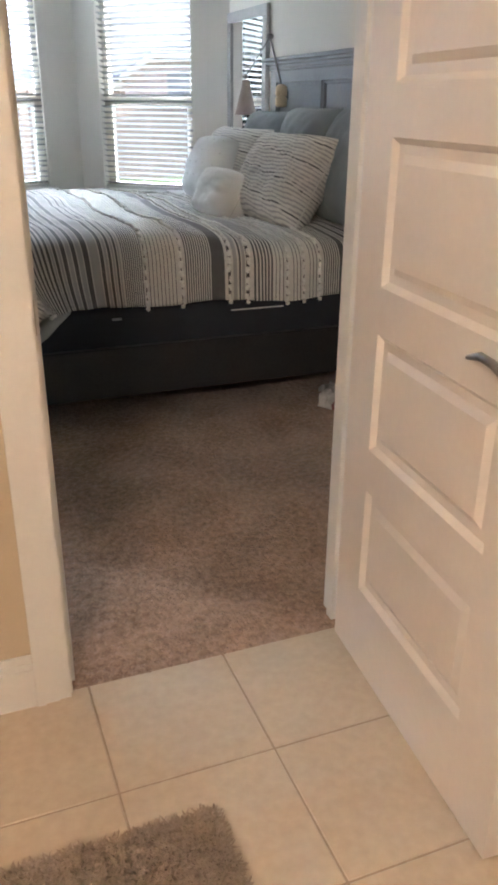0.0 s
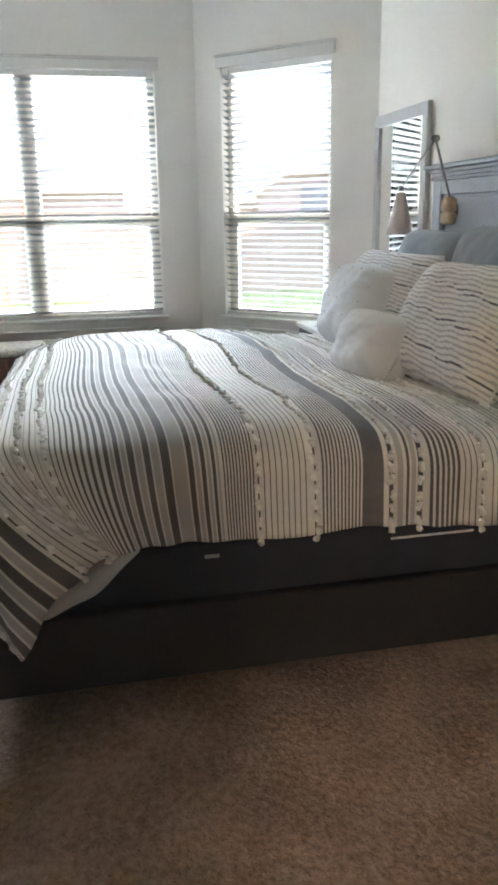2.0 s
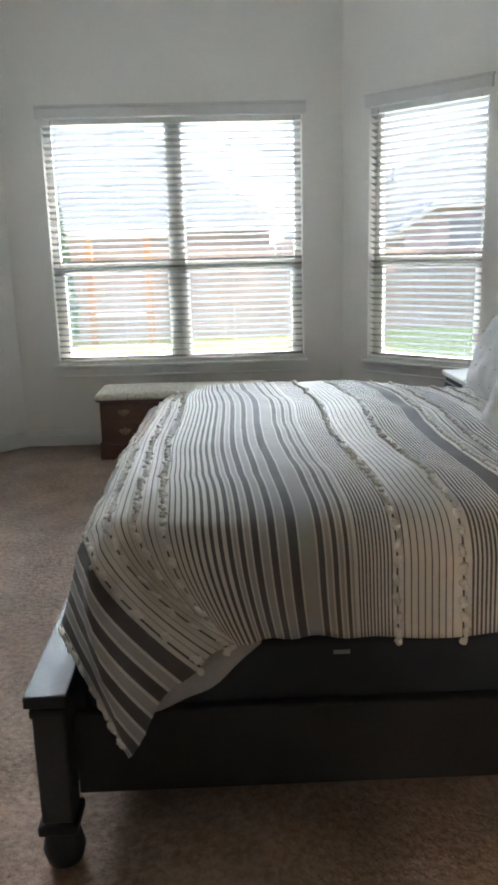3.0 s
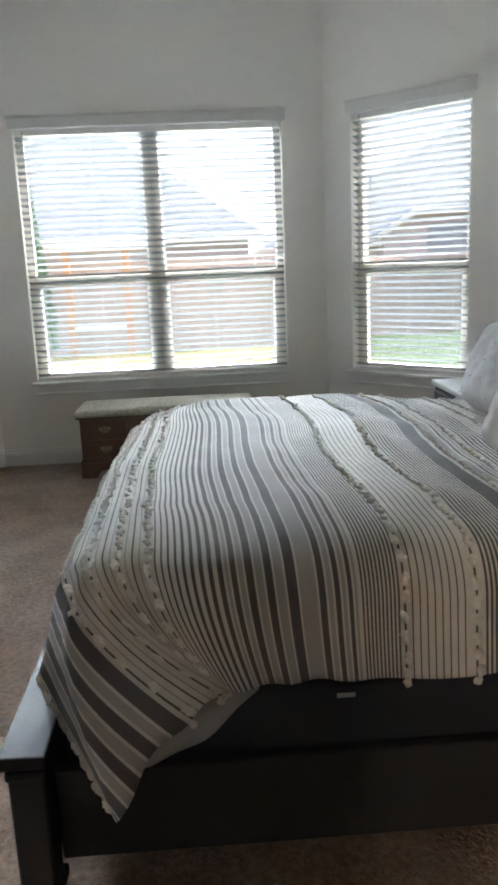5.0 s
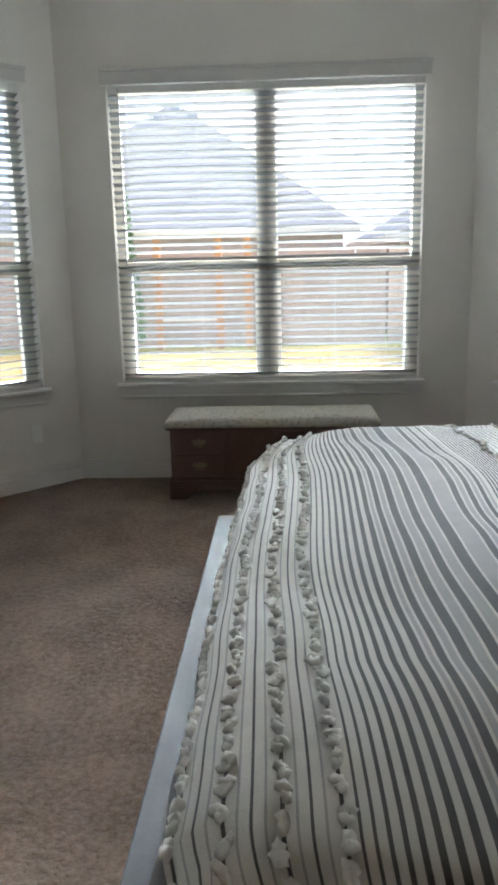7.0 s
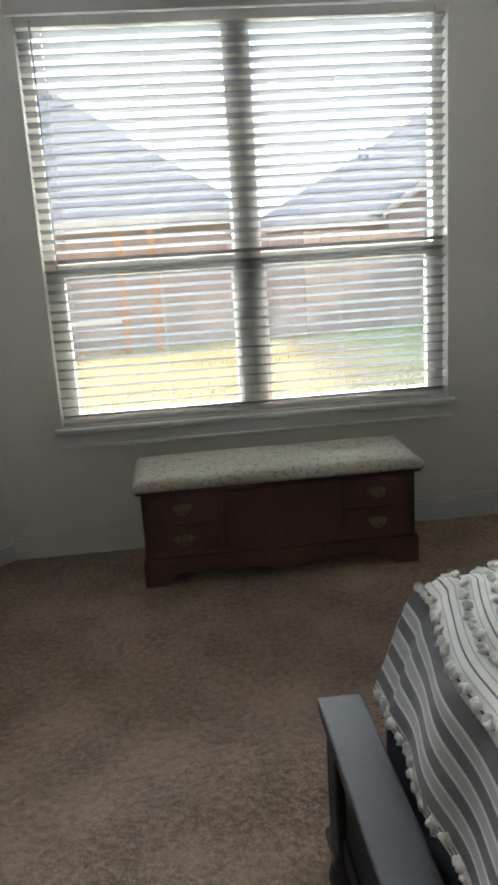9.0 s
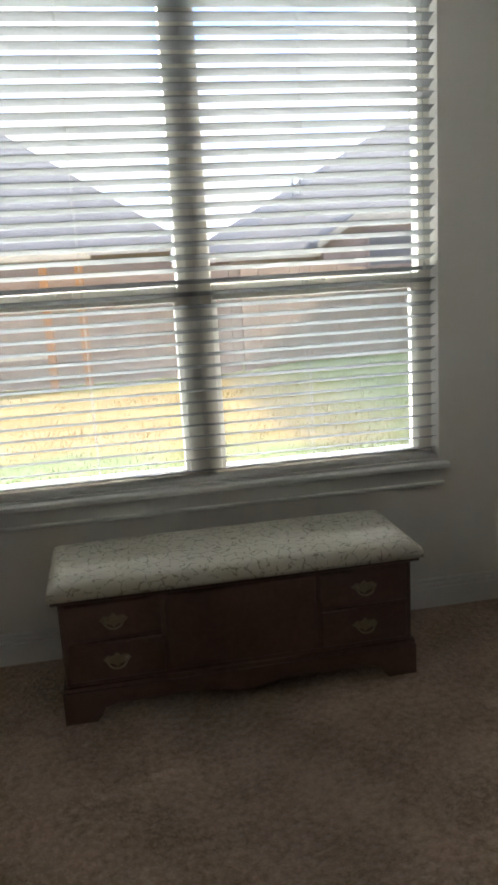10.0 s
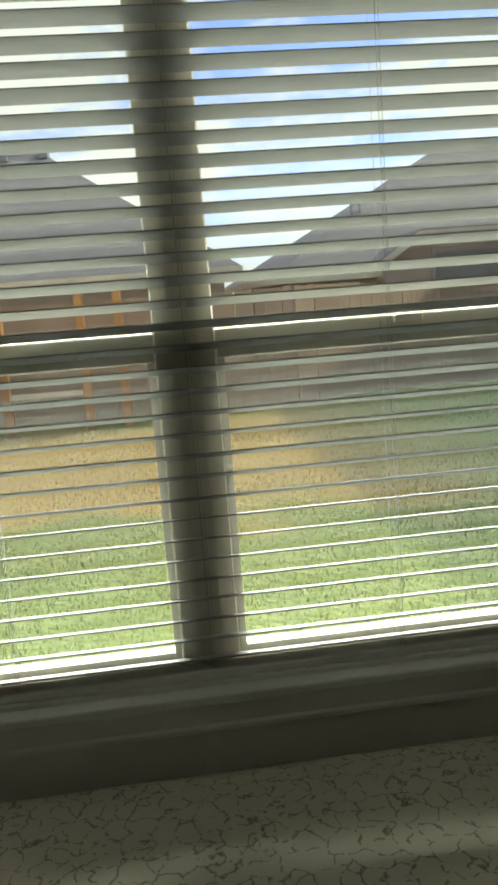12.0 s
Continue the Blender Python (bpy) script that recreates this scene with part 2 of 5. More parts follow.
def thing(name, label, category, m=None, group="", kind=""):
    ob = new(name)
    ob.empty_display_size = 0.05
    if m is not None:
        ob.matrix_world = m
    return tagged(ob, label, category, group, kind)


def cuboid(bm, x0, x1, y0, y1, z0, z1, bevel=0.0, seg=1):
    m = Matrix.Translation(((x0 + x1) / 2, (y0 + y1) / 2, (z0 + z1) / 2)) @ Matrix.Diagonal((x1 - x0, y1 - y0, z1 - z0, 1))
    verts = bmesh.ops.create_cube(bm, size=1, matrix=m)["verts"]
    if bevel:
        edges = list({e for v in verts for e in v.link_edges})
        bmesh.ops.bevel(bm, geom=edges, offset=bevel, segments=seg, affect="EDGES", profile=0.5)
    return bm


def block(*a, **k):
    return cuboid(bmesh.new(), *a, **k)


def lathe(bm, profile, centre=(0, 0, 0), n=20, axis=None):
    """Turns a profile of (radius, height) about z."""
    rings = []
    for r, h in profile:
        rings.append([bm.verts.new((r * math.cos(2 * math.pi * i / n), r * math.sin(2 * math.pi * i / n), h)) for i in range(n)])
    for a, b in zip(rings, rings[1:]):
        for i in range(n):
            bm.faces.new((a[i], a[(i + 1) % n], b[(i + 1) % n], b[i]))
    bm.faces.new(rings[0][::-1])
    bm.faces.new(rings[-1])
    m = Matrix.Translation(centre)
    if axis is not None:
        m = m @ Vector(axis).to_track_quat("Z", "Y").to_matrix().to_4x4()
    bmesh.ops.transform(bm, matrix=m, verts=[v for ring in rings for v in ring])
    return bm


def rod(bm, a, b, r, n=10):
    a, b = Vector(a), Vector(b)
    return lathe(bm, [(r, 0), (r, (b - a).length)], a, n, b - a)


def prism(bm, outline, y0, y1):
    """Extrudes an outline in x, z from y0 to y1."""
    front = [bm.verts.new((x, y0, z)) for x, z in outline]
    back = [bm.verts.new((x, y1, z)) for x, z in outline]
    bm.faces.new(front)
    bm.faces.new(back[::-1])
    for i in range(len(outline)):
        j = (i + 1) % len(outline)
        bm.faces.new((front[j], front[i], back[i], back[j]))
    bmesh.ops.recalc_face_normals(bm, faces=bm.faces)
    return bm


def along(p0, p1):
    """A wall's own frame: x along it from p0 to p1, y out of the room."""
    d = Vector((p1[0] - p0[0], p1[1] - p0[1], 0))
    return Matrix.Translation((p0[0], p0[1], 0)) @ Matrix.Rotation(math.atan2(d.y, d.x), 4, "Z"), d.length


def wall(name, p0, p1, height, thick, openings=(), material=None, label="", ext=(0, 0)):
    """A wall with openings (s0, s1, z0, z1) that go through it."""
    m, length = along(p0, p1)
    bm = bmesh.new()
    s = -ext[0]
    end = length + ext[1]
    for s0, s1, z0, z1 in sorted(openings):
        cuboid(bm, s, s0, 0, thick, 0, height)
        if z0 > 0:
            cuboid(bm, s0, s1, 0, thick, 0, z0)
        cuboid(bm, s0, s1, 0, thick, z1, height)
        s = s1
    cuboid(bm, s, end, 0, thick, 0, height)
    bmesh.ops.remove_doubles(bm, verts=bm.verts, dist=1e-4)
    ob = part(name, bm, material or M_WALL)
    ob.matrix_world = m
    return tagged(ob, label or "warm grey painted bedroom wall with fine roller texture", "wall", kind="structure"), m, length


# ---- plan ----
H = 3.35
BAY = 1.21
SIDE = 2.23
CORNER_Y = -(SIDE - BAY)
DOOR_Y = -5.71
BATH_Y = -5.825
Z_SILL, Z_HEAD, Z_RAIL = 0.622, 2.345, 1.318
T = 0.14

wall_north, m_n, len_n = wall("wall_north", (-BAY, 0), (BAY, 0), H, T, [(BAY - 0.915, BAY + 0.915, Z_SILL, Z_HEAD)])
s0r, s1r = 0.225, 1.105
wall_ne, m_ne, len_d = wall("wall_northeast", (BAY, 0), (SIDE, CORNER_Y), H, T, [(s0r, s1r, Z_SILL, Z_HEAD)])
wall_nw, m_nw, len_d = wall("wall_northwest", (-SIDE, CORNER_Y), (-BAY, 0), H, T, [(len_d - s1r, len_d - s0r, Z_SILL, Z_HEAD)])
wall("wall_east", (SIDE, CORNER_Y), (SIDE, DOOR_Y), H, T)
wall("wall_west", (-SIDE, DOOR_Y), (-SIDE, CORNER_Y), H, T)
JL, JR, DH = 0.093, 0.815, 2.045
wall("wall_south", (SIDE + T, DOOR_Y), (-SIDE - T, DOOR_Y), H, -BATH_Y + DOOR_Y - 0.006, [(SIDE + T - JR - 0.02, SIDE + T - JL + 0.02, 0, DH + 0.02)])
ceiling = part("ceiling", block(-SIDE - T, SIDE + T, DOOR_Y, T, H, H + 0.1), M_CEIL)
tagged(ceiling, "white painted textured ceiling", "ceiling", kind="structure")

# bedroom floor
bm = bmesh.new()
bmesh.ops.create_grid(bm, x_segments=60, y_segments=80, size=0.5)
for v in bm.verts:
    v.co = Vector((v.co.x * (2 * SIDE + 0.1), -2.88 + v.co.y * 5.88, 0))
    v.co.z = -0.0014
carpet = part("floor", bm, M_CARPET, smooth=True)
tagged(carpet, "brown cut-pile bedroom carpet with trodden marks", "carpet", kind="structure")


def pile(x0, x1, y0, y1, count, seed):
    """Short leaning yarn tufts; their lean drifts over the floor, as feet leave it."""
    g = np.random.default_rng(seed)
    x, y = g.uniform(x0, x1, count), g.uniform(y0, y1, count)
    drift = 2.2 * np.sin(1.7 * x + 0.9 * np.sin(2.3 * y)) + 1.6 * np.cos(2.1 * y + 1.3 * x)
    a = drift + g.normal(0, 0.9, count)
    w, h, l = g.uniform(0.0025, 0.004, count), g.uniform(0.0002, 0.0018, count), g.uniform(0.005, 0.01, count)
    ux, uy = np.cos(a), np.sin(a)
    z0 = np.full(count, -0.001)
    p = np.empty((count, 4, 3), np.float32)
    p[:, 0] = np.stack([x - uy * w, y + ux * w, z0], 1)
    p[:, 1] = np.stack([x + uy * w, y - ux * w, z0], 1)
    p[:, 2] = np.stack([x + uy * w * 0.8 + ux * l, y - ux * w * 0.8 + uy * l, h], 1)
    p[:, 3] = np.stack([x - uy * w * 0.8 + ux * l, y + ux * w * 0.8 + uy * l, h], 1)
    me = bpy.data.meshes.new("pile")
    me.vertices.add(count * 4)
    me.vertices.foreach_set("co", p.ravel())
    me.loops.add(count * 4)
    me.loops.foreach_set("vertex_index", np.arange(count * 4, dtype=np.int32))
    me.polygons.add(count)
    me.polygons.foreach_set("loop_start", np.arange(0, count * 4, 4, dtype=np.int32))
    me.update(calc_edges=True)
    me.materials.append(M_CARPET)
    return me


yarn = new("pile", pile(-SIDE, SIDE, -5.815, -0.02, 700000, 5))
yarn.parent = carpet
tagged(yarn, "short brown carpet yarn", kind="stuff")
slab = part("subfloor", block(-SIDE - 0.2, SIDE + 0.2, -8.8, 0.2, -0.3, -0.02), M_GROUT)
tagged(slab, "grey concrete slab under the floor finishes", "slab", kind="structure")


def baseboard(p0, p1, skip=()):
    m, length = along(p0, p1)
    ob = thing("baseboard", "white moulded baseboard along the carpet", "baseboard", m, kind="structure")
    s = 0.0
    for a, b in (*skip, (length, length)):
        if a - s > 0.01:
            bm = block(s, a, -0.016, 0.0, 0, 0.082)
            cuboid(bm, s, a, -0.008, 0.0, 0.0822, 0.088)
            cuboid(bm, s, a, -0.014, 0.0, 0.0882, 0.102, bevel=0.003)
            cuboid(bm, s, a, -0.006, 0.0, 0.1022, 0.108)
            cuboid(bm, s, a, -0.01, 0.0, 0.1082, 0.122, bevel=0.003)
            part("board", bm, M_TRIM, ob)
        s = b
    return ob


baseboard((-BAY, 0), (BAY, 0))
baseboard((BAY, 0), (SIDE, CORNER_Y))
baseboard((-SIDE, CORNER_Y), (-BAY, 0))
baseboard((SIDE, CORNER_Y), (SIDE, DOOR_Y))
baseboard((-SIDE, DOOR_Y), (-SIDE, CORNER_Y))


# ---- windows ----
def window(name, m, s0, s1, units):
    """A window of one or two hung units, in the frame of its wall."""
    ob = thing(name, "tan vinyl hung window with drywall reveal and white stool", "window", m, kind="structure")
    y0, y1 = 0.07, 0.13
    fw = 0.05
    bars = [s0] + ([(s0 + s1) / 2] if units == 2 else []) + [s1]
    part("window_frame", cuboid(block(s0, s0 + fw, y0, y1, Z_SILL, Z_HEAD), s1 - fw, s1, y0, y1, Z_SILL, Z_HEAD), M_VINYL, ob)
    part("window_frame", block(s0 + fw, s1 - fw, y0, y1, Z_HEAD - 0.04, Z_HEAD), M_VINYL, ob)
    part("window_frame", block(s0 + fw, s1 - fw, y0, y1, Z_SILL, Z_SILL + 0.018), M_VINYL, ob)
    if units == 2:
        c = bars[1]
        bm = block(c - 0.062, c + 0.062, y0 - 0.006, y1 + 0.002, Z_SILL + 0.0182, Z_HEAD - 0.0401, bevel=0.003)
        for e in (-0.028, 0.028):
            cuboid(bm, c + e - 0.002, c + e + 0.002, y0 - 0.009, y0 - 0.006, Z_SILL + 0.036, Z_HEAD - 0.041)
        part("mullion", bm, M_VINYL, ob, "wide tan vinyl mullion between two units")
    for a, b in zip(bars, bars[1:]):
        a += fw if a == s0 else 0.063
        b -= fw if b == s1 else 0.063
        part("meeting_rail", block(a, b, y0 - 0.004, y0 + 0.035, Z_RAIL - 0.03, Z_RAIL + 0.03, bevel=0.003), M_VINYL, ob)
        e0, e1 = (0.03, 0.015) if a < 0.5 * (s0 + s1) - 0.1 or units == 1 else (0.015, 0.03)
        e1 = 0.03 if units == 1 else e1
        low = block(a, a + e0, y0 - 0.002, y0 + 0.03, Z_SILL + 0.0185, Z_RAIL - 0.031)
        cuboid(low, b - e1, b, y0 - 0.002, y0 + 0.03, Z_SILL + 0.0185, Z_RAIL - 0.031)
        cuboid(low, a + e0 + 0.001, b - e1 - 0.001, y0 - 0.002, y0 + 0.03, Z_SILL + 0.0185, Z_SILL + 0.042)
        part("sash", low, M_VINYL, ob)
        lock = block((a + b) / 2 - 0.03, (a + b) / 2 + 0.03, y0 - 0.016, y0 - 0.004, Z_RAIL + 0.012, Z_RAIL + 0.03, bevel=0.003)
        part("sash_lock", lock, M_VINYL, ob)
        pane = part("pane", block(a + 0.02, b - 0.02, y0 + 0.012, y0 + 0.016, Z_SILL + 0.038, Z_RAIL - 0.02), M_GLASS, ob)
        pane.visible_shadow = False
        pane = part("pane", block(a, b, y0 + 0.04, y0 + 0.044, Z_RAIL + 0.02, Z_HEAD - 0.035), M_GLASS, ob)
        pane.visible_shadow = False
        screen = part("insect_screen", block(a + 0.012, b - 0.012, y0 + 0.05, y0 + 0.0505, Z_SILL + 0.03, Z_RAIL - 0.01), M_SCREEN, ob, "fine grey insect screen")
        screen.visible_shadow = False
    bm = block(s0 + 0.001, s1 - 0.001, -0.001, 0.069, Z_SILL - 0.03, Z_SILL - 0.001)
    cuboid(bm, s0 - 0.03, s1 + 0.03, -0.045, -0.0012, Z_SILL - 0.032, Z_SILL - 0.008, bevel=0.006, seg=2)
    part("window_sill", bm, M_TRIM, ob, "white wooden window stool")
    bm = block(s0 - 0.012, s1 + 0.012, -0.014, -0.0005, Z_SILL - 0.088, Z_SILL - 0.0325)
    cuboid(bm, s0 - 0.016, s1 + 0.016, -0.02, -0.0005, Z_SILL - 0.105, Z_SILL - 0.0885, bevel=0.004)
    part("apron", bm, M_TRIM, ob)
    return ob


def blind(m, s0, s1):
    """A horizontal blind with open slats, tilted a little down outwards."""
    ob = thing("window_blind", "white two-inch faux-wood blind, slats greyed as if backlit, lowered with slats open", "blind", m, "window blinds")
    a, b = s0 + 0.006, s1 - 0.006
    yc = 0.034
    part("headrail", block(a, b, 0.008, 0.06, Z_HEAD - 0.045, Z_HEAD - 0.003), M_TRIM, ob)
    bm = block(s0 - 0.028, s1 + 0.028, -0.026, -0.002, Z_HEAD - 0.008, Z_HEAD + 0.062, bevel=0.004)
    cuboid(bm, s0 - 0.034, s1 + 0.034, -0.032, -0.002, Z_HEAD + 0.0625, Z_HEAD + 0.078, bevel=0.003)
    part("valance", bm, M_VALANCE, ob, "pale grey moulded valance board")
    # one slat mesh, shared, with a slot for the lift cord
    w = 0.025
    slot = a + 0.1
    bm = bmesh.new()
    for x0, x1, t0, t1 in ((a, slot - 0.0022, -1, 1), (slot + 0.0022, b, -1, 1), (slot - 0.0022, slot + 0.0022, -1, -0.4), (slot - 0.0022, slot + 0.0022, 0.4, 1)):
        k = 5 if t1 - t0 > 1 else 3
        ts = [t0 + (t1 - t0) * i / (k - 1) for i in range(k)]
        up = [[bm.verts.new((x, t * w, 0.0022 * (1 - t * t) + 0.0013)) for t in ts] for x in (x0, x1)]
        dn = [[bm.verts.new((x, t * w, 0.0022 * (1 - t * t) - 0.0013)) for t in ts] for x in (x0, x1)]
        for i in range(k - 1):
            bm.faces.new((up[0][i], up[1][i], up[1][i + 1], up[0][i + 1]))
            bm.faces.new((dn[0][i + 1], dn[1][i + 1], dn[1][i], dn[0][i]))
        bm.faces.new((up[0][0], dn[0][0], dn[1][0], up[1][0]))
        bm.faces.new((up[1][-1], dn[1][-1], dn[0][-1], up[0][-1]))
        bm.faces.new(up[0] + dn[0][::-1])
        bm.faces.new(dn[1] + up[1][::-1])
    bmesh.ops.recalc_face_normals(bm, faces=bm.faces)
    me = mesh_of("slat", bm, M_SLAT_BACKLIT)
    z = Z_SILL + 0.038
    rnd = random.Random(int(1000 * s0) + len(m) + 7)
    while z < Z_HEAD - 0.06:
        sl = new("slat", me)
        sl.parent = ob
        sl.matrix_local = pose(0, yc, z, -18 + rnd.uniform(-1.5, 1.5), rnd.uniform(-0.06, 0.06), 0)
        z += 0.0437
    part("bottom_rail", block(a, b, yc - 0.025, yc + 0.025, Z_SILL, Z_SILL + 0.02, bevel=0.004), M_TRIM, ob)
    n = max(2, round((b - a) / 0.42))
    for i in range(n + 1):
        x = a + 0.1 + (b - a - 0.2) * i / n
        bm = bmesh.new()
        for y in (yc - 0.026, yc + 0.026):
            rod(bm, (x, y, Z_SILL + 0.024), (x, y, Z_HEAD - 0.045), 0.0006, 4)
        rod(bm, (x + 0.006, yc - 0.028, Z_SILL + 0.024), (x + 0.006, yc - 0.028, Z_HEAD - 0.045), 0.0006, 4)
        part("ladder_cord", bm, M_CORD, ob)
    bm = bmesh.new()
    rod(bm, (a + 0.06, -0.004, Z_RAIL + 0.0), (a + 0.06, 0.006, Z_HEAD - 0.02), 0.004, 6)
    part("tilt_wand", bm, M_CORD, ob)
    bm = bmesh.new()
    rod(bm, (b - 0.05, -0.003, Z_RAIL + 0.06), (b - 0.05, 0.006, Z_HEAD - 0.02), 0.0012, 5)
    lathe(bm, [(0.002, 0.03), (0.006, 0.02), (0.007, 0.0)], (b - 0.05, -0.003, Z_RAIL + 0.032), 8)
    part("pull_cord", bm, M_CORD, ob)
    return ob


window("window_1", m_n, BAY - 0.915, BAY + 0.915, 2)
blind(m_n, BAY - 0.915, BAY + 0.915)
window("window_2", m_ne, s0r, s1r, 1)
blind(m_ne, s0r, s1r)
window("window_3", m_nw, len_d - s1r, len_d - s0r, 1)
blind(m_nw, len_d - s1r, len_d - s0r)

# outlet on the northwest wall
ob = thing("wall_outlet", "white duplex outlet plate on the grey wall", "outlet", m_nw @ Matrix.Translation((len_d - 0.3, 0, 0.34)))
part("plate", block(-0.036, 0.036, -0.006, 0.0, -0.058, 0.058, bevel=0.003), M_PLASTIC, ob)
for dz in (-0.02, 0.02):
    part("socket", block(-0.016, 0.016, -0.009, -0.0061, dz - 0.014, dz + 0.014, bevel=0.002), M_PLASTIC, ob)

# ---- bathroom and door ----
BX0, BX1, BYE = -1.15, 1.55, -8.5
wall("wall_bath_west", (BX0, BYE), (BX0, BATH_Y), 2.75, 0.1, material=M_BATHWALL, label="tan painted bathroom wall")
wall("wall_bath_east", (BX1, BATH_Y), (BX1, BYE), 2.75, 0.1, material=M_BATHWALL, label="tan painted bathroom wall")
wall("wall_bath_south", (BX1 + 0.1, BYE), (BX0 - 0.1, BYE), 2.75, 0.1, material=M_BATHWALL, label="tan painted bathroom wall")
bm = bmesh.new()
cuboid(bm, BX0, JL - 0.02, BATH_Y, BATH_Y + 0.006, 0, 2.75)
cuboid(bm, JR + 0.02, BX1, BATH_Y, BATH_Y + 0.006, 0, 2.75)
cuboid(bm, JL - 0.02, JR + 0.02, BATH_Y, BATH_Y + 0.006, DH + 0.02, 2.75)
tagged(part("wall_bath_north", bm, M_BATHWALL), "tan painted bathroom wall round the doorway", "wall", kind="structure")
tagged(part("ceiling_bath", block(BX0 - 0.1, BX1 + 0.1, BYE - 0.1, BATH_Y, 2.75, 2.85), M_CEIL), "white bathroom ceiling", "ceiling", kind="structure")

frame_ob = thing("door_frame", "white painted door frame with moulded casing", "door frame", kind="structure")
part("jamb", block(JL - 0.02, JL, BATH_Y, DOOR_Y, 0, DH), M_TRIM, frame_ob)
part("jamb", block(JR, JR + 0.02, BATH_Y, DOOR_Y, 0, DH), M_TRIM, frame_ob)
part("jamb", block(JL - 0.02, JR + 0.02, BATH_Y, DOOR_Y, DH, DH + 0.02), M_TRIM, frame_ob)
part("door_stop", block(JL, JL + 0.012, BATH_Y + 0.045, BATH_Y + 0.075, 0, DH), M_TRIM, frame_ob)
part("door_stop", block(JR - 0.012, JR, BATH_Y + 0.045, BATH_Y + 0.075, 0, DH), M_TRIM, frame_ob)
for y, sgn in ((BATH_Y, -1), (DOOR_Y, 1)):
    for x0, x1, inner in ((JL - 0.085, JL - 0.005, 1), (JR + 0.005, JR + 0.085, -1)):
        bm = bmesh.new()
        steps = [(0.0, 0.028, 0.010), (0.028, 0.06, 0.014), (0.06, 0.08, 0.018)]
        for a, b, d in steps:
            xa, xb = (x1 - b, x1 - a) if inner > 0 else (x0 + a, x0 + b)
            cuboid(bm, xa, xb, min(y, y + sgn * d), max(y, y + sgn * d), 0, DH + 0.085)
        part("casing", bm, M_TRIM, frame_ob)
    bm = block(JL - 0.0849, JR + 0.0849, min(y, y + sgn * 0.014), max(y, y + sgn * 0.014), DH + 0.0055, DH + 0.085)
    part("casing", bm, M_TRIM, frame_ob)
part("strike_plate", block(JL, JL + 0.002, BATH_Y + 0.006, BATH_Y + 0.034, 0.88, 0.95), M_NICKEL, frame_ob, "satin nickel strike plate")

bm = block(BX0, JL - 0.0855, BATH_Y - 0.014, BATH_Y, 0, 0.105)
cuboid(bm, BX0, JL - 0.0855, BATH_Y - 0.01, BATH_Y, 0.1052, 0.122)
cuboid(bm, BX0, JL - 0.0855, BATH_Y - 0.006, BATH_Y, 0.1222, 0.14)
tagged(part("baseboard", bm, M_TRIM), "white moulded baseboard on the bathroom tiles", "baseboard", kind="structure")


def panel_door():
    """A five-panel door; x from the hinge, the panelled face at y = 0."""
    ob = thing("door_1", "white five-panel door standing open into the bathroom", "door", kind="structure")
    w, h, t = 0.72, 2.03, 0.035
    rows = [(0.222, 0.487), (0.589, 0.856), (0.955, 1.243), (1.337, 1.605), (1.70, 1.915)]
    x0, x1 = 0.122, 0.586
    bm = block(0, x0, 0, t, 0.008, h)
    cuboid(bm, x1, w, 0, t, 0.008, h)
    part("stile", bm, M_DOOR, ob)
    z = 0.008
    for a, b in rows:
        part("rail", block(x0, x1, 0, t, z, a), M_DOOR, ob)
        z = b
    part("rail", block(x0, x1, 0, t, z, h), M_DOOR, ob)
    for a, b in rows:
        bm = bmesh.new()
        for face in (0, 1):
            def yy(d):
                return d if face == 0 else t - d
            loops = []
            for inset, d in ((0, 0.0), (0.012, 0.011), (0.03, 0.012), (0.046, 0.004)):
                loops.append([bm.verts.new((x, yy(d), z)) for x, z in ((x0 + inset, a + inset), (x1 - inset, a + inset), (x1 - inset, b - inset), (x0 + inset, b - inset))])
            for p, q in zip(loops, loops[1:]):
                for i in range(4):
                    j = (i + 1) % 4
                    bm.faces.new((p[i], p[j], q[j], q[i]))
            bm.faces.new(loops[-1])
        bmesh.ops.recalc_face_normals(bm, faces=bm.faces)
        part("panel", bm, M_DOOR, ob)
    for face, sg in ((0.0, -1), (t, 1)):
        hx, hz = 0.657, 0.93
        bm = bmesh.new()
        lathe(bm, [(0.031, 0), (0.031, 0.006), (0.026, 0.011), (0.012, 0.014), (0.011, 0.045)], (hx, face, hz), 20, (0, sg, 0))
        y = face + sg * 0.046
        pts = [(hx + 0.012, 0), (hx - 0.02, 0.004), (hx - 0.05, 0.012), (hx - 0.085, 0.014), (hx - 0.118, 0.004)]
        last = None
        for i, (x, dz) in enumerate(pts):
            hh = (0.009, 0.01, 0.0085, 0.008, 0.005)[i]
            ring = [bm.verts.new((x, y + sg * 0.006 * math.cos(k * math.pi / 4), hz + dz + hh * math.sin(k * math.pi / 4))) for k in range(8)]
            if last:
                for k in range(8):
                    bm.faces.new((last[k], last[(k + 1) % 8], ring[(k + 1) % 8], ring[k]))
            else:
                bm.faces.new(ring)
            last = ring
        bm.faces.new(last)
        bmesh.ops.recalc_face_normals(bm, faces=bm.faces)
        part("door_handle", bm, M_NICKEL, ob, "satin nickel lever handle", smooth=True)
    part("latch_plate", block(w, w + 0.001, 0.006, 0.029, 0.9, 0.96), M_NICKEL, ob)
    for z in (0.2, 1.02, 1.83):
        bm = bmesh.new()
        lathe(bm, [(0.006, 0), (0.006, 0.09)], (-0.003, t + 0.004, z), 8)
        part("hinge", bm, M_NICKEL, ob)
    return ob


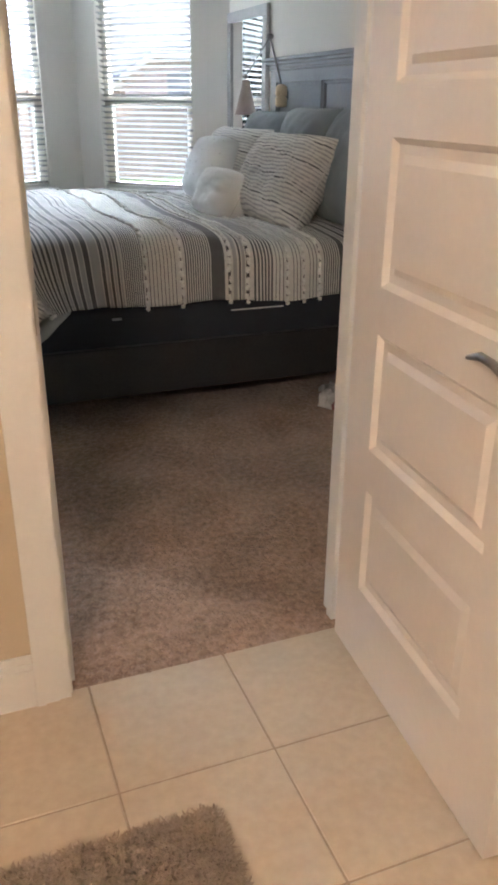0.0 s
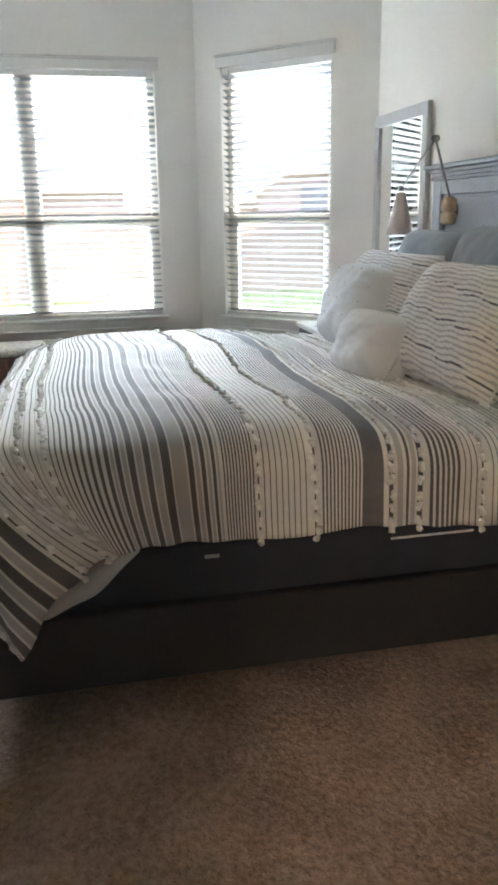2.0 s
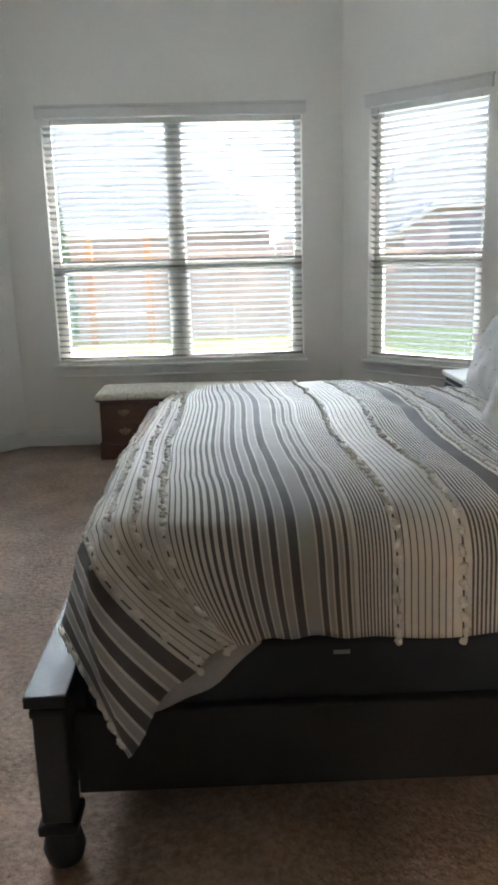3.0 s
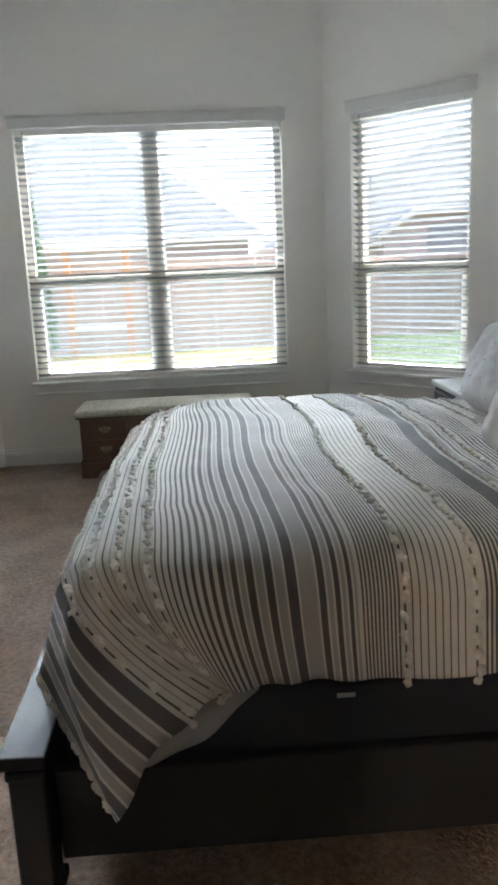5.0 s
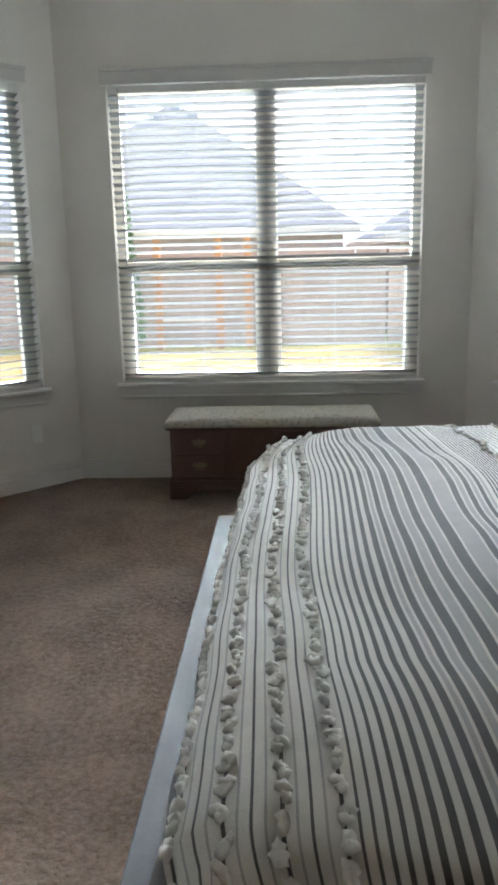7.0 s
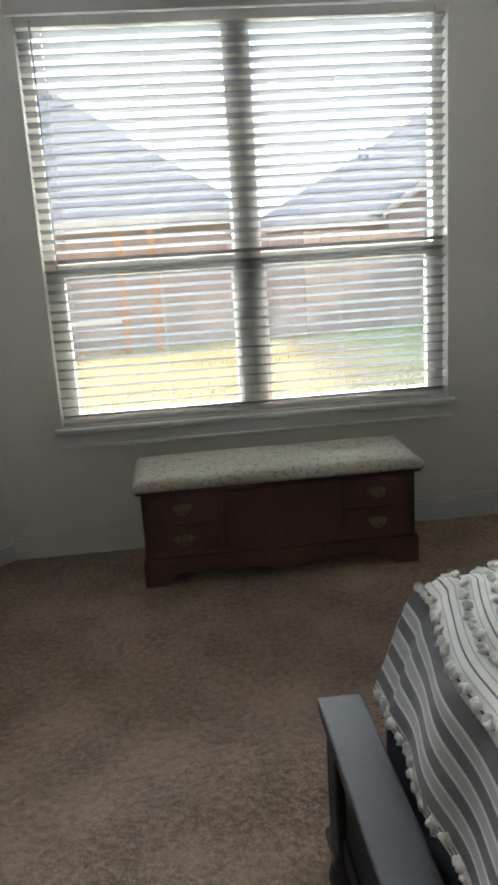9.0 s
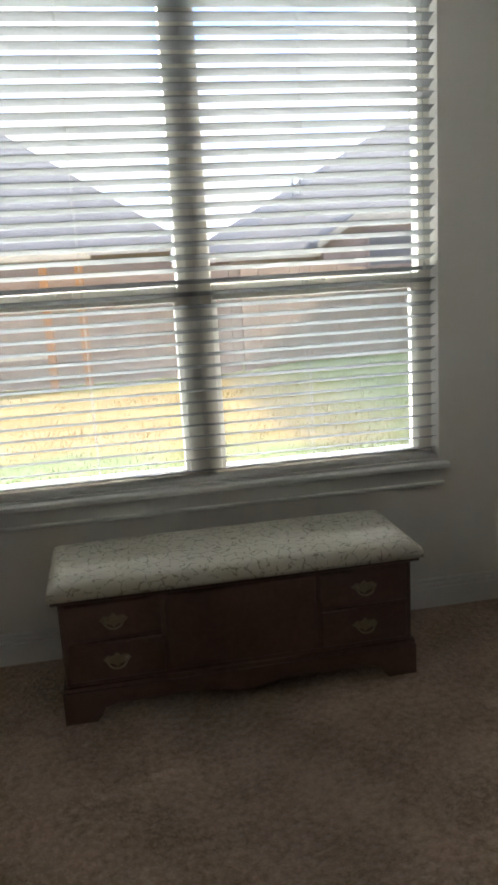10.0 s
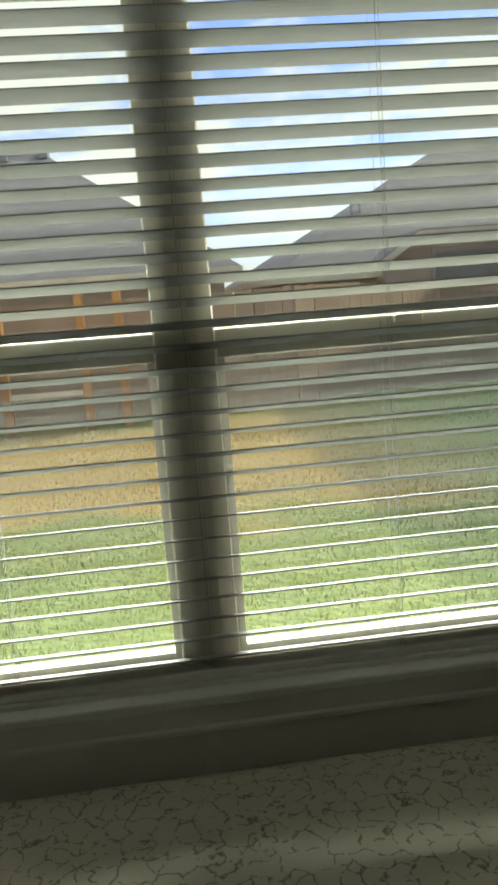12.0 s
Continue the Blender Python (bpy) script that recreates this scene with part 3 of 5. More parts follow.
door = panel_door()
hinge = Vector((0.786, -5.835, 0))
ang = math.atan2(-6.529 + 5.811, 0.73 - 0.786)
door.matrix_world = Matrix.Translation(hinge) @ Matrix.Rotation(ang, 4, "Z")

tagged(part("floor_bath", block(BX0, BX1, BYE, -5.818, -0.02, -0.0018), M_GROUT), "tan grout bed under the bathroom tiles", "floor", kind="structure")

# bath mat
def shag(name, x0, x1, y0, y1, material, label, category):
    bm = block(x0, x1, y0, y1, 0.0, 0.012, bevel=0.004)
    base = part(name, bm, material)
    tagged(base, label, category)
    rnd = random.Random(4)
    vs, fs = [], []
    for i in range(40000):
        x, y = rnd.uniform(x0, x1), rnd.uniform(y0, y1)
        a = rnd.uniform(0, 6.28)
        l, wd = rnd.uniform(0.008, 0.016), 0.003
        dx, dy = rnd.uniform(-0.012, 0.012), rnd.uniform(-0.012, 0.012)
        c, s = math.cos(a) * wd, math.sin(a) * wd
        k = len(vs)
        vs += [(x - c, y - s, 0.01), (x + c, y + s, 0.01), (x + dx + c * 0.7, y + dy + s * 0.7, 0.01 + l * 0.7), (x + dx * 1.5, y + dy * 1.5, 0.01 + l), (x + dx - c * 0.7, y + dy - s * 0.7, 0.01 + l * 0.7)]
        fs.append((k, k + 1, k + 2, k + 3, k + 4))
    me = bpy.data.meshes.new("pile")
    me.from_pydata(vs, [], fs)
    me.materials.append(material)
    yarn_ = new("yarn", me)
    yarn_.parent = base
    tagged(yarn_, kind="stuff")
    return base


shag("bath_mat", -0.42, 0.3, -6.78, -6.27, M_RUG, "brown shaggy bath mat lying on beige tiles", "bath mat")

# bathroom vanity light
lamp = thing("vanity_light", "nickel wall light bar with three glowing glass globes", "wall light", pose(-0.9, BYE, 2.0))
part("back_plate", block(-0.2, 0.2, 0.001, 0.022, -0.05, 0.05, bevel=0.004), M_NICKEL, lamp)
M_GLOBE = glow("warm_globe", (1.0, 0.8, 0.63), 27.0)
for x in (-0.15, 0.0, 0.15):
    arm = part("arm", rod(bmesh.new(), (x, 0.022, 0), (x, 0.07, 0), 0.014), M_NICKEL, lamp)
    part("globe", lathe(bmesh.new(), [(0.02, -0.07), (0.05, -0.05), (0.07, 0.0), (0.05, 0.05), (0.02, 0.07)], (x, 0.138, 0), 20, (0, 1, 0)), M_GLOBE, arm, "glowing frosted glass globe", smooth=True)

# ---- bed ----
bed = thing("bed", "dark stained king bed with panelled headboard and low footboard", "bed")
YN, YF = -4.27, -2.19
for y in (YN, YF):
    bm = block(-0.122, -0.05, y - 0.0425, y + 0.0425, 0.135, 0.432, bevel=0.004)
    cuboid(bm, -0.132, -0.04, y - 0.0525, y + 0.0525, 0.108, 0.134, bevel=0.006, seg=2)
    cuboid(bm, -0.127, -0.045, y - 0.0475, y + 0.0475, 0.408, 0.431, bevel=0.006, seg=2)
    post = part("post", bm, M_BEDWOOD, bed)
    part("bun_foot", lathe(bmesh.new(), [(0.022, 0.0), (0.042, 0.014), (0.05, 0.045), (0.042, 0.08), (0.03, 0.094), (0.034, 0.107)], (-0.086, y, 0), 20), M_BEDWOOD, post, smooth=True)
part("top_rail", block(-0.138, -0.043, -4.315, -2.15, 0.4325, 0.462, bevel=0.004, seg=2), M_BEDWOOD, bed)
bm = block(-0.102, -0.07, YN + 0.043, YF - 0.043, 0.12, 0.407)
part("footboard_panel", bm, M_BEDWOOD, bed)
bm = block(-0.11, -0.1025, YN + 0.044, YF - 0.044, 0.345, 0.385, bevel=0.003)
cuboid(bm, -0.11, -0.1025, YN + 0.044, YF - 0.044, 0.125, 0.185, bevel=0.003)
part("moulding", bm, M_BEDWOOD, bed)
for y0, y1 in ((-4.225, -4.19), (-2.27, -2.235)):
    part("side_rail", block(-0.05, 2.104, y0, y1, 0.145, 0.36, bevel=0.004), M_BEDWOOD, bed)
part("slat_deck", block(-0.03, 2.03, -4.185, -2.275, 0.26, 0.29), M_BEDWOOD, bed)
# headboard
HX0, HX1 = 2.105, 2.155
hb_y0, hb_y1 = -4.29, -2.15
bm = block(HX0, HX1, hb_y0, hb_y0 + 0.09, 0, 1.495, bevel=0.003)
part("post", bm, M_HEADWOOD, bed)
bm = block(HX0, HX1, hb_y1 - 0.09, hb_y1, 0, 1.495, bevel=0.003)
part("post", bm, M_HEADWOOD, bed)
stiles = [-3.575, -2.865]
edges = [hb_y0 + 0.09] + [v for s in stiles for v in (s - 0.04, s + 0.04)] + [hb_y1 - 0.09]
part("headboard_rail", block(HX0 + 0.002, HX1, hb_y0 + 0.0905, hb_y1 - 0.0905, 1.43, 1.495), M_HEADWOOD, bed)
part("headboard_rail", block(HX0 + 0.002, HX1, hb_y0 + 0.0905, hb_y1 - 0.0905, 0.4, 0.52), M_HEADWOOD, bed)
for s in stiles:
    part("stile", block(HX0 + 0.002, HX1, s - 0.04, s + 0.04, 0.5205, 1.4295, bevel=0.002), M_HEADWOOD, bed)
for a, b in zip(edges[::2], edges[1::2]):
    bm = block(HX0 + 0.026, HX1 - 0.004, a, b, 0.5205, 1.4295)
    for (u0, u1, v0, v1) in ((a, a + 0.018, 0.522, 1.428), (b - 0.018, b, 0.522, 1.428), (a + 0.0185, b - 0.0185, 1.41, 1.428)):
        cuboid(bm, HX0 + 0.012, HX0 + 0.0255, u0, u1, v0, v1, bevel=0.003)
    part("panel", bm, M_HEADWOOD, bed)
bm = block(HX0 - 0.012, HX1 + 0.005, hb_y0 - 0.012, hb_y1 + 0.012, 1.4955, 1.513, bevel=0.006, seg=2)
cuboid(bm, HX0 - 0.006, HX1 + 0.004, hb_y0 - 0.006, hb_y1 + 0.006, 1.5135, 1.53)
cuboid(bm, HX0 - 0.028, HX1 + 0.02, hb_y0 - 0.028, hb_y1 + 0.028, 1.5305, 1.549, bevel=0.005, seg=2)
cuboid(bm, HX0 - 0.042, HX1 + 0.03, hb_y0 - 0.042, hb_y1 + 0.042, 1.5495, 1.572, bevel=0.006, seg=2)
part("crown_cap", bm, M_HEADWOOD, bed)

box_spring = part("box_spring", block(-0.03, 2.045, -4.185, -2.275, 0.2905, 0.515, bevel=0.02, seg=3), M_BOXSPRING)
tagged(box_spring, "dark navy cloth box spring on the bed frame", "box spring")
part("law_tag", block(0.565, 0.605, -4.1875, -4.1855, 0.468, 0.478), M_LINING, box_spring, "small white cloth tag")
part("law_tag", block(1.09, 1.34, -4.188, -4.1855, 0.468, 0.474), M_PAPER, box_spring, "thin white label strip")
mattress = part("mattress", block(0.07, 2.045, -4.15, -2.36, 0.5155, 0.715, bevel=0.085, seg=5), M_LINING)
tagged(mattress, "grey white king mattress mostly hidden by the duvet", "mattress")

# ---- striped duvet ----
X_EDGE, Y_EDGE, Y_FAR, Z_TOP = 0.075, -4.12, -2.33, 0.75
P_EDGE, Q_EDGE = 0.31, 0.3
P_END = P_EDGE + 1.86
Q_FAR = Q_EDGE + (Y_FAR - Y_EDGE)
Q_END = Q_FAR + 0.285
R_FOLD = 0.1


def drop(d):
    """How far out and down the cloth lies, d along it past an edge."""
    arc = R_FOLD * math.pi / 2
    if d <= 0:
        return 0.0, 0.0
    if d < arc:
        return R_FOLD * math.sin(d / R_FOLD), R_FOLD * (1 - math.cos(d / R_FOLD))
    return R_FOLD + 0.05 * (d - arc), R_FOLD + (d - arc)


def drape(p, q):
    """The duvet's surface: p from the foot hem to the head, q from the near hem to the far one."""
    a, b = P_EDGE - p, Q_EDGE - q
    far = q - Q_FAR
    x = X_EDGE - a
    y = Y_EDGE - b
    z = Z_TOP
    wr = noise.noise(Vector((p * 2.2, q * 2.2, 0.3))) * 0.014 + noise.noise(Vector((p * 7, q * 5, 2.3))) * 0.005
    if a > 0 and b > 0:
        phi = math.atan2(b, a) / (math.pi / 2)
        r = math.hypot(a, b)
        cs, sn = math.cos(phi * math.pi / 2), math.sin(phi * math.pi / 2)
        rmax = min(P_EDGE / max(cs, 1e-6), Q_EDGE / max(sn, 1e-6))
        t = min(1.0, r / rmax)
        o, d = drop(P_EDGE * t)
        foot = Vector((X_EDGE - o - 0.06 * t * t, Y_EDGE, Z_TOP - d))
        o, d = drop(Q_EDGE * t)
        side = Vector((X_EDGE + 0.27 * t * t, Y_EDGE - o, Z_TOP - d))
        c0, c1, c2 = Vector((X_EDGE, Y_EDGE, Z_TOP)), Vector((-0.06, -4.29, 0.73)), Vector((0.088, -4.335, 0.318))
        mid = c0 * (1 - t) ** 2 + c1 * 2 * t * (1 - t) + c2 * t * t
        f = 0.5
        k = phi / f if phi < f else (phi - f) / (1 - f)
        pos = foot.lerp(mid, k) if phi < f else mid.lerp(side, k)
        fold = 0.012 * t * math.sin(phi * 26) * min(1, 6 * phi * (1 - phi))
        pos.y -= fold
        if phi > f:
            pos.z += 0.045 * math.sin(math.pi * k) * t
        pos.x += 0.5 * fold
        return pos
    if b > 0:
        o, d = drop(b)
        t = min(1.0, b / Q_EDGE)
        x += 0.27 * t * t * math.exp(a / 0.16) if a < 0 else 0
        y = Y_EDGE - o - 0.008 * t * math.sin(p * 31 + 2 * math.sin(p * 9))
        z = Z_TOP - d + wr * (1 - t) + 0.006 * t * math.sin(p * 11)
        return Vector((x, y, z))
    if far > 0:
        o, d = drop(far)
        y = Y_FAR + o
        z = Z_TOP - d
        if a > 0:
            oo, dd = drop(a)
            x = X_EDGE - oo
            z = Z_TOP - max(d, dd)
        return Vector((x, y, z))
    if a > 0:
        o, d = drop(a)
        t = min(1.0, a / P_EDGE)
        x = X_EDGE - o + 0.008 * t * math.sin(q * 23) * min(1, -b / 0.1) - 0.06 * t * t * math.exp(b / 0.35)
        z = Z_TOP - d + wr * (1 - t) + 0.012 * t * math.sin(q * 7 + 1)
        return Vector((x, y, z))
    edge = min(1.0, -b / 0.25, -far / 0.25, -a / 0.25)
    crown = 0.014 * max(0.0, edge) ** 0.5
    return Vector((x, y, z + wr + crown))


def cloth(p, q):
    """The draped duvet, pulled a little askew on top."""
    c = drape(p, q)
    k = min(1.0, max(0.0, (q - Q_EDGE) / 0.3)) * min(1.0, max(0.0, (p - 0.15) / 0.4))
    c.x += k * (-0.035 * (q - Q_EDGE) + 0.03 * noise.noise(Vector((p * 1.1, q * 1.6, 7.0))) + 0.006 * noise.noise(Vector((p * 4, q * 4, 3.0))))
    c.z += k * 0.006 * noise.noise(Vector((p * 9, q * 6, 5.0)))
    # towards the far side the foot fold slumps: round on top, its hem pushed out to the rail
    ea = min(1.0, max(0.0, 1 - (c.x - X_EDGE) / 0.28))
    ef = min(1.0, max(0.0, 1 - (Y_FAR - c.y) / 0.3))
    w = min(1.0, max(0.0, (c.y + 3.3) / 0.9))
    low = min(1.0, max(0.0, (Z_TOP - c.z) / 0.36))
    c.x += w * ea * (0.028 - 0.068 * low) + 0.055 * ea * ea * ef * ef * (1 - low)
    c.z += w * (0.014 * (1 - ea) - 0.02 * ea * ea * (1 - low))
    # the quilt is plump towards the foot of the bed
    plump = min(1.0, max(0.0, (1.35 - c.x) / 0.45))
    c.z = 0.32 + (c.z - 0.32) * (1 + 0.12 * plump)
    return c


CREAM, CHAR, GREY = 0, 1, 2
bands = []


def solid(w, c):
    bands.append((w, c))


def pins(w, pitch, share, line=CHAR, ground=CREAM):
    for _ in range(max(1, round(w / pitch))):
        solid(pitch * (1 - share), ground)
        solid(pitch * share, line)


def run(*stripes):
    for w, c in stripes:
        solid(w, c)


# the foot drop: broad charcoal and grey stripes edged in cream
pins(0.024, 0.008, 0.35)
for d, g in ((0.021, 0.017), (0.023, 0.018), (0.023, 0.017)):
    run((d, CHAR), (0.006, CREAM), (g, GREY), (0.006, CREAM))
solid(0.03, CHAR)
# four tufted rows on cream
solid(0.009, CREAM)
for _ in range(3):
    run((0.0046, CHAR), (0.0115, CREAM), (0.003, GREY), (0.0115, CREAM), (0.0035, CHAR), (0.0115, CREAM), (0.003, GREY), (0.0135, CREAM))
run((0.0046, CHAR), (0.012, CREAM))
for d in (0.0035, 0.004, 0.005, 0.0058, 0.007, 0.008, 0.009, 0.0095):
    run((d, CHAR), (0.01, CREAM))
# stripes that broaden and narrow again
for d, g in ((0.011, 0.007), (0.012, 0.01), (0.016, 0.015), (0.016, 0.018), (0.022, 0.035), (0.014, 0.01), (0.011, 0.008), (0.009, 0.006)):
    run((d, CHAR), (0.0045, CREAM), (g, GREY), (0.0045, CREAM))
pins(0.928 - sum(w for w, c in bands), 0.0085, 0.5)
# cream with thin lines between two tufted rows
for i in range(2):
    run((0.008, CREAM), (0.0046, CHAR), (0.012, CREAM))
    if i == 0:
        for _ in range(8):
            run((0.003, CHAR), (0.0128, CREAM))
pins(0.128, 0.0105, 0.52)
run((0.052, CHAR), (0.014, CREAM), (0.012, CHAR), (0.012, CREAM), (0.018, GREY), (0.01, CREAM), (0.009, CHAR), (0.006, CREAM), (0.014, GREY), (0.005, CREAM), (0.014, CHAR), (0.012, CREAM))
pins(0.1, 0.0165, 0.55)
for _ in range(3):
    pins(0.05, 0.0165, 0.2)
    run((0.012, CREAM), (0.0046, CHAR), (0.014, CREAM))
pins(0.09, 0.011, 0.5)
for _ in range(3):
    run((0.022, CHAR), (0.006, CREAM), (0.02, GREY), (0.006, CREAM))
pins(0.5, 0.014, 0.3)


def middle(c, w0, at):
    """The middle of the stripe of that colour and width nearest to a place along the duvet."""
    s, best = 0.0, at
    found = []
    for w, k in bands:
        if k == c and abs(w - w0) < 1e-4:
            found.append(s + w / 2)
        s += w
    return min(found, key=lambda v: abs(v - at))


TUFT_ROWS = [0.012] + [middle(CHAR, 0.0046, v) for v in (0.221, 0.285, 0.348, 0.412, 0.941, 1.103)] + [middle(CHAR, 0.012, 1.285), middle(CHAR, 0.014, 1.385)] + [middle(CHAR, 0.0046, v) for v in (1.56, 1.655, 1.74)]

cols, kinds = [0.0], []
for w, c in bands:
    n = max(1, math.ceil(w / 0.02))
    for i in range(n):
        if cols[-1] < P_END:
            cols.append(min(P_END, cols[-1] + w / n))
            kinds.append(c)
rows_q = [Q_END * i / 150 for i in range(151)]
vs = [cloth(p, q) for p in cols for q in rows_q]
nq = len(rows_q)
fs, ms = [], []
for i in range(len(cols) - 1):
    for j in range(nq - 1):
        fs.append((i * nq + j, (i + 1) * nq + j, (i + 1) * nq + j + 1, i * nq + j + 1))
        ms.append(kinds[i])
me = bpy.data.meshes.new("duvet")
me.from_pydata(vs, [], fs)
for m in (M_CREAM, M_DARK, M_GREY):
    me.materials.append(m)
me.polygons.foreach_set("material_index", ms)
me.polygons.foreach_set("use_smooth", [True] * len(fs))
duvet = new("duvet", me)
tagged(duvet, "cream duvet cover with charcoal and grey stripes draped on the bed", "duvet")
thick = duvet.modifiers.new("thickness", "SOLIDIFY")
thick.thickness = 0.008
thick.offset = -1


def tufts(rows, step, radius, seed):
    """Short yarn tassels sewn in rows along the stripes."""
    rnd = random.Random(seed)
    ico = bmesh.new()
    bmesh.ops.create_icosphere(ico, subdivisions=2, radius=1)
    base = [v.co.copy() for v in ico.verts]
    tri = [[v.index for v in f.verts] for f in ico.faces]
    ico.free()
    vs, fs = [], []
    for p in rows:
        q = 0.01
        while q < Q_FAR + 0.1:
            pp = min(P_END, max(0, p + rnd.uniform(-0.004, 0.004)))
            c = cloth(pp, q)
            tq = (cloth(pp, q + 0.004) - c).normalized()
            tp = (cloth(min(P_END, pp + 0.004), q) - c).normalized()
            nn = tp.cross(tq).normalized()
            for lobe in (-1, 1):
                sx, sy, sz = radius * rnd.uniform(0.7, 1.2), radius * rnd.uniform(0.8, 1.2), radius * rnd.uniform(0.5, 0.85)
                at = c + tq * (lobe * radius * 0.6) + tp * (radius * rnd.uniform(-0.45, 0.45))
                k = len(vs)
                for v in base:
                    jit = 1 + 0.4 * rnd.uniform(-1, 1)
                    vs.append(at + tp * (v.x * sx * jit) + tq * (v.y * sy * jit) + nn * (v.z * sz * jit + sz * 0.5))
                fs += [[k + i for i in t] for t in tri]
            q += step * rnd.uniform(0.8, 1.2)
    me = bpy.data.meshes.new("tassel_trim")
    me.from_pydata(vs, [], fs)
    me.materials.append(M_TUFT)
    me.polygons.foreach_set("use_smooth", [True] * len(fs))
    ob = new("tassel_trim", me)
    ob.parent = duvet
    tagged(ob, "rows of cream yarn tufts", kind="stuff")


tufts(TUFT_ROWS, 0.036, 0.0088, 3)

# hem tassels
for p in TUFT_ROWS[1:]:
    bm = bmesh.new()
    bmesh.ops.create_icosphere(bm, subdivisions=2, radius=0.009)
    rnd = random.Random(int(p * 1000))
    for v in bm.verts:
        v.co *= 1 + 0.3 * rnd.uniform(-1, 1)
    c = cloth(p, 0.0)
    bmesh.ops.translate(bm, vec=c + Vector((0, -0.006, -0.008)), verts=bm.verts)
    part("tassel", bm, M_TUFT, duvet)

# lining that shows under the turned corner
bm = bmesh.new()
n = 14
top, low = [], []
for i in range(n + 1):
    t = i / n
    x = 0.115 + 0.275 * t
    top.append(bm.verts.new((x, -4.2, 0.43 + 0.125 * t)))
    low.append(bm.verts.new((x, -4.226 - 0.02 * (1 - t) - 0.008 * math.sin(t * 13), 0.372 + 0.02 * t + 0.135 * t ** 2.2)))
for i in range(n):
    bm.faces.new((low[i], low[i + 1], top[i + 1], top[i]))
lin = part("lining", bm, M_LINING, duvet, "pale grey lining of the turned corner", smooth=True)
lin.modifiers.new("thickness", "SOLIDIFY").thickness = 0.006


# ---- pillows ----
def pillow(name, w, h, d, m, materials, label, stripes=None, seed=1, dots=False, soft_corner=0.05):
    """A stuffed pillow, upright in its own frame: w along x, h along z, d thick."""
    bm = bmesh.new()
    n = 120 if stripes else 36
    sides = []
    for sg in (-1, 1):
        grid = []
        for i in range(n + 1):
            row = []
            for j in range(n + 1):
                u, v = -1 + 2 * i / n, -1 + 2 * j / n
                th = max(0.0, (1 - u ** 4) * (1 - v ** 4)) ** 0.55
                pull = 1 - soft_corner * u * u * v * v
                px = pull * u * w / 2 * (1 - 0.07 * (1 - abs(u)) - 0.07 * (1 - v * v))
                pz = pull * v * h / 2 * (1 - 0.07 * (1 - u * u))
                wob = noise.noise(Vector((u * 1.7 + seed, v * 1.7, sg + seed))) * 0.12 + noise.noise(Vector((u * 5 + seed, v * 5, sg))) * 0.05
                row.append(bm.verts.new((px, sg * d / 2 * th * (1 + wob), pz + h / 2)))
            grid.append(row)
        sides.append(grid)
        for i in range(n):
            for j in range(n):
                f = bm.faces.new((grid[i][j], grid[i + 1][j], grid[i + 1][j + 1], grid[i][j + 1]))
                if stripes:
                    f.material_index = stripes(i / n, j / n)
    bmesh.ops.remove_doubles(bm, verts=bm.verts, dist=1e-4)
    bmesh.ops.recalc_face_normals(bm, faces=bm.faces)
    ob = new(name, mesh_of(name, bm, *materials, smooth=True))
    ob.matrix_world = m
    tagged(ob, label, "pillow")
    ring = []
    for k in range(72):
        a = 2 * math.pi * k / 72
        r = 1 / max(abs(math.cos(a)), abs(math.sin(a)))
        u, v = r * math.cos(a), r * math.sin(a)
        pull = 1 - soft_corner * u * u * v * v
        ring.append(Vector((pull * u * w / 2 * (1 - 0.07 * (1 - abs(u)) - 0.07 * (1 - v * v)), 0, pull * v * h / 2 * (1 - 0.07 * (1 - u * u)) + h / 2)))
    b3 = bmesh.new()
    for a, b in zip(ring, ring[1:] + ring[:1]):
        rod(b3, a, b, 0.0045, 6)
    part("piping", b3, materials[0], ob, smooth=True)
    if dots:
        rnd = random.Random(seed)
        for i in range(5):
            for j in range(5):
                u, v = -0.7 + 0.35 * i + 0.08 * (j % 2), -0.7 + 0.35 * j
                th = ((1 - u ** 4) * (1 - v ** 4)) ** 0.55
                b2 = bmesh.new()
                bmesh.ops.create_icosphere(b2, subdivisions=1, radius=0.004)
                bmesh.ops.translate(b2, vec=(u * w / 2 * 0.93, -d / 2 * th * 1.02, v * h / 2 * 0.97 + h / 2), verts=b2.verts)
                part("french_knot", b2, M_GREY, ob)
    return ob


def lean(x, y, z, turn, back, roll=0):
    """Facing -x: the pillow's width runs along y."""
    return Matrix.Translation((x, y, z)) @ Matrix.Rotation(radians(-90 + turn), 4, "Z") @ Matrix.Rotation(radians(-back), 4, "X") @ Matrix.Rotation(radians(roll), 4, "Y")


def sham_stripes(u, v):
    """Woven bars that waver and break, as pleated cloth does."""
    k = (v * 52 + 1.2 * u + 0.55 * math.sin(u * 9 + v * 7) + 0.3 * math.sin(u * 31 + v * 20)) % 2
    if k > 0.75:
        return CREAM
    return CHAR if (int(v * 26) + int(u * 5 + v * 3)) % 7 == 1 else GREY


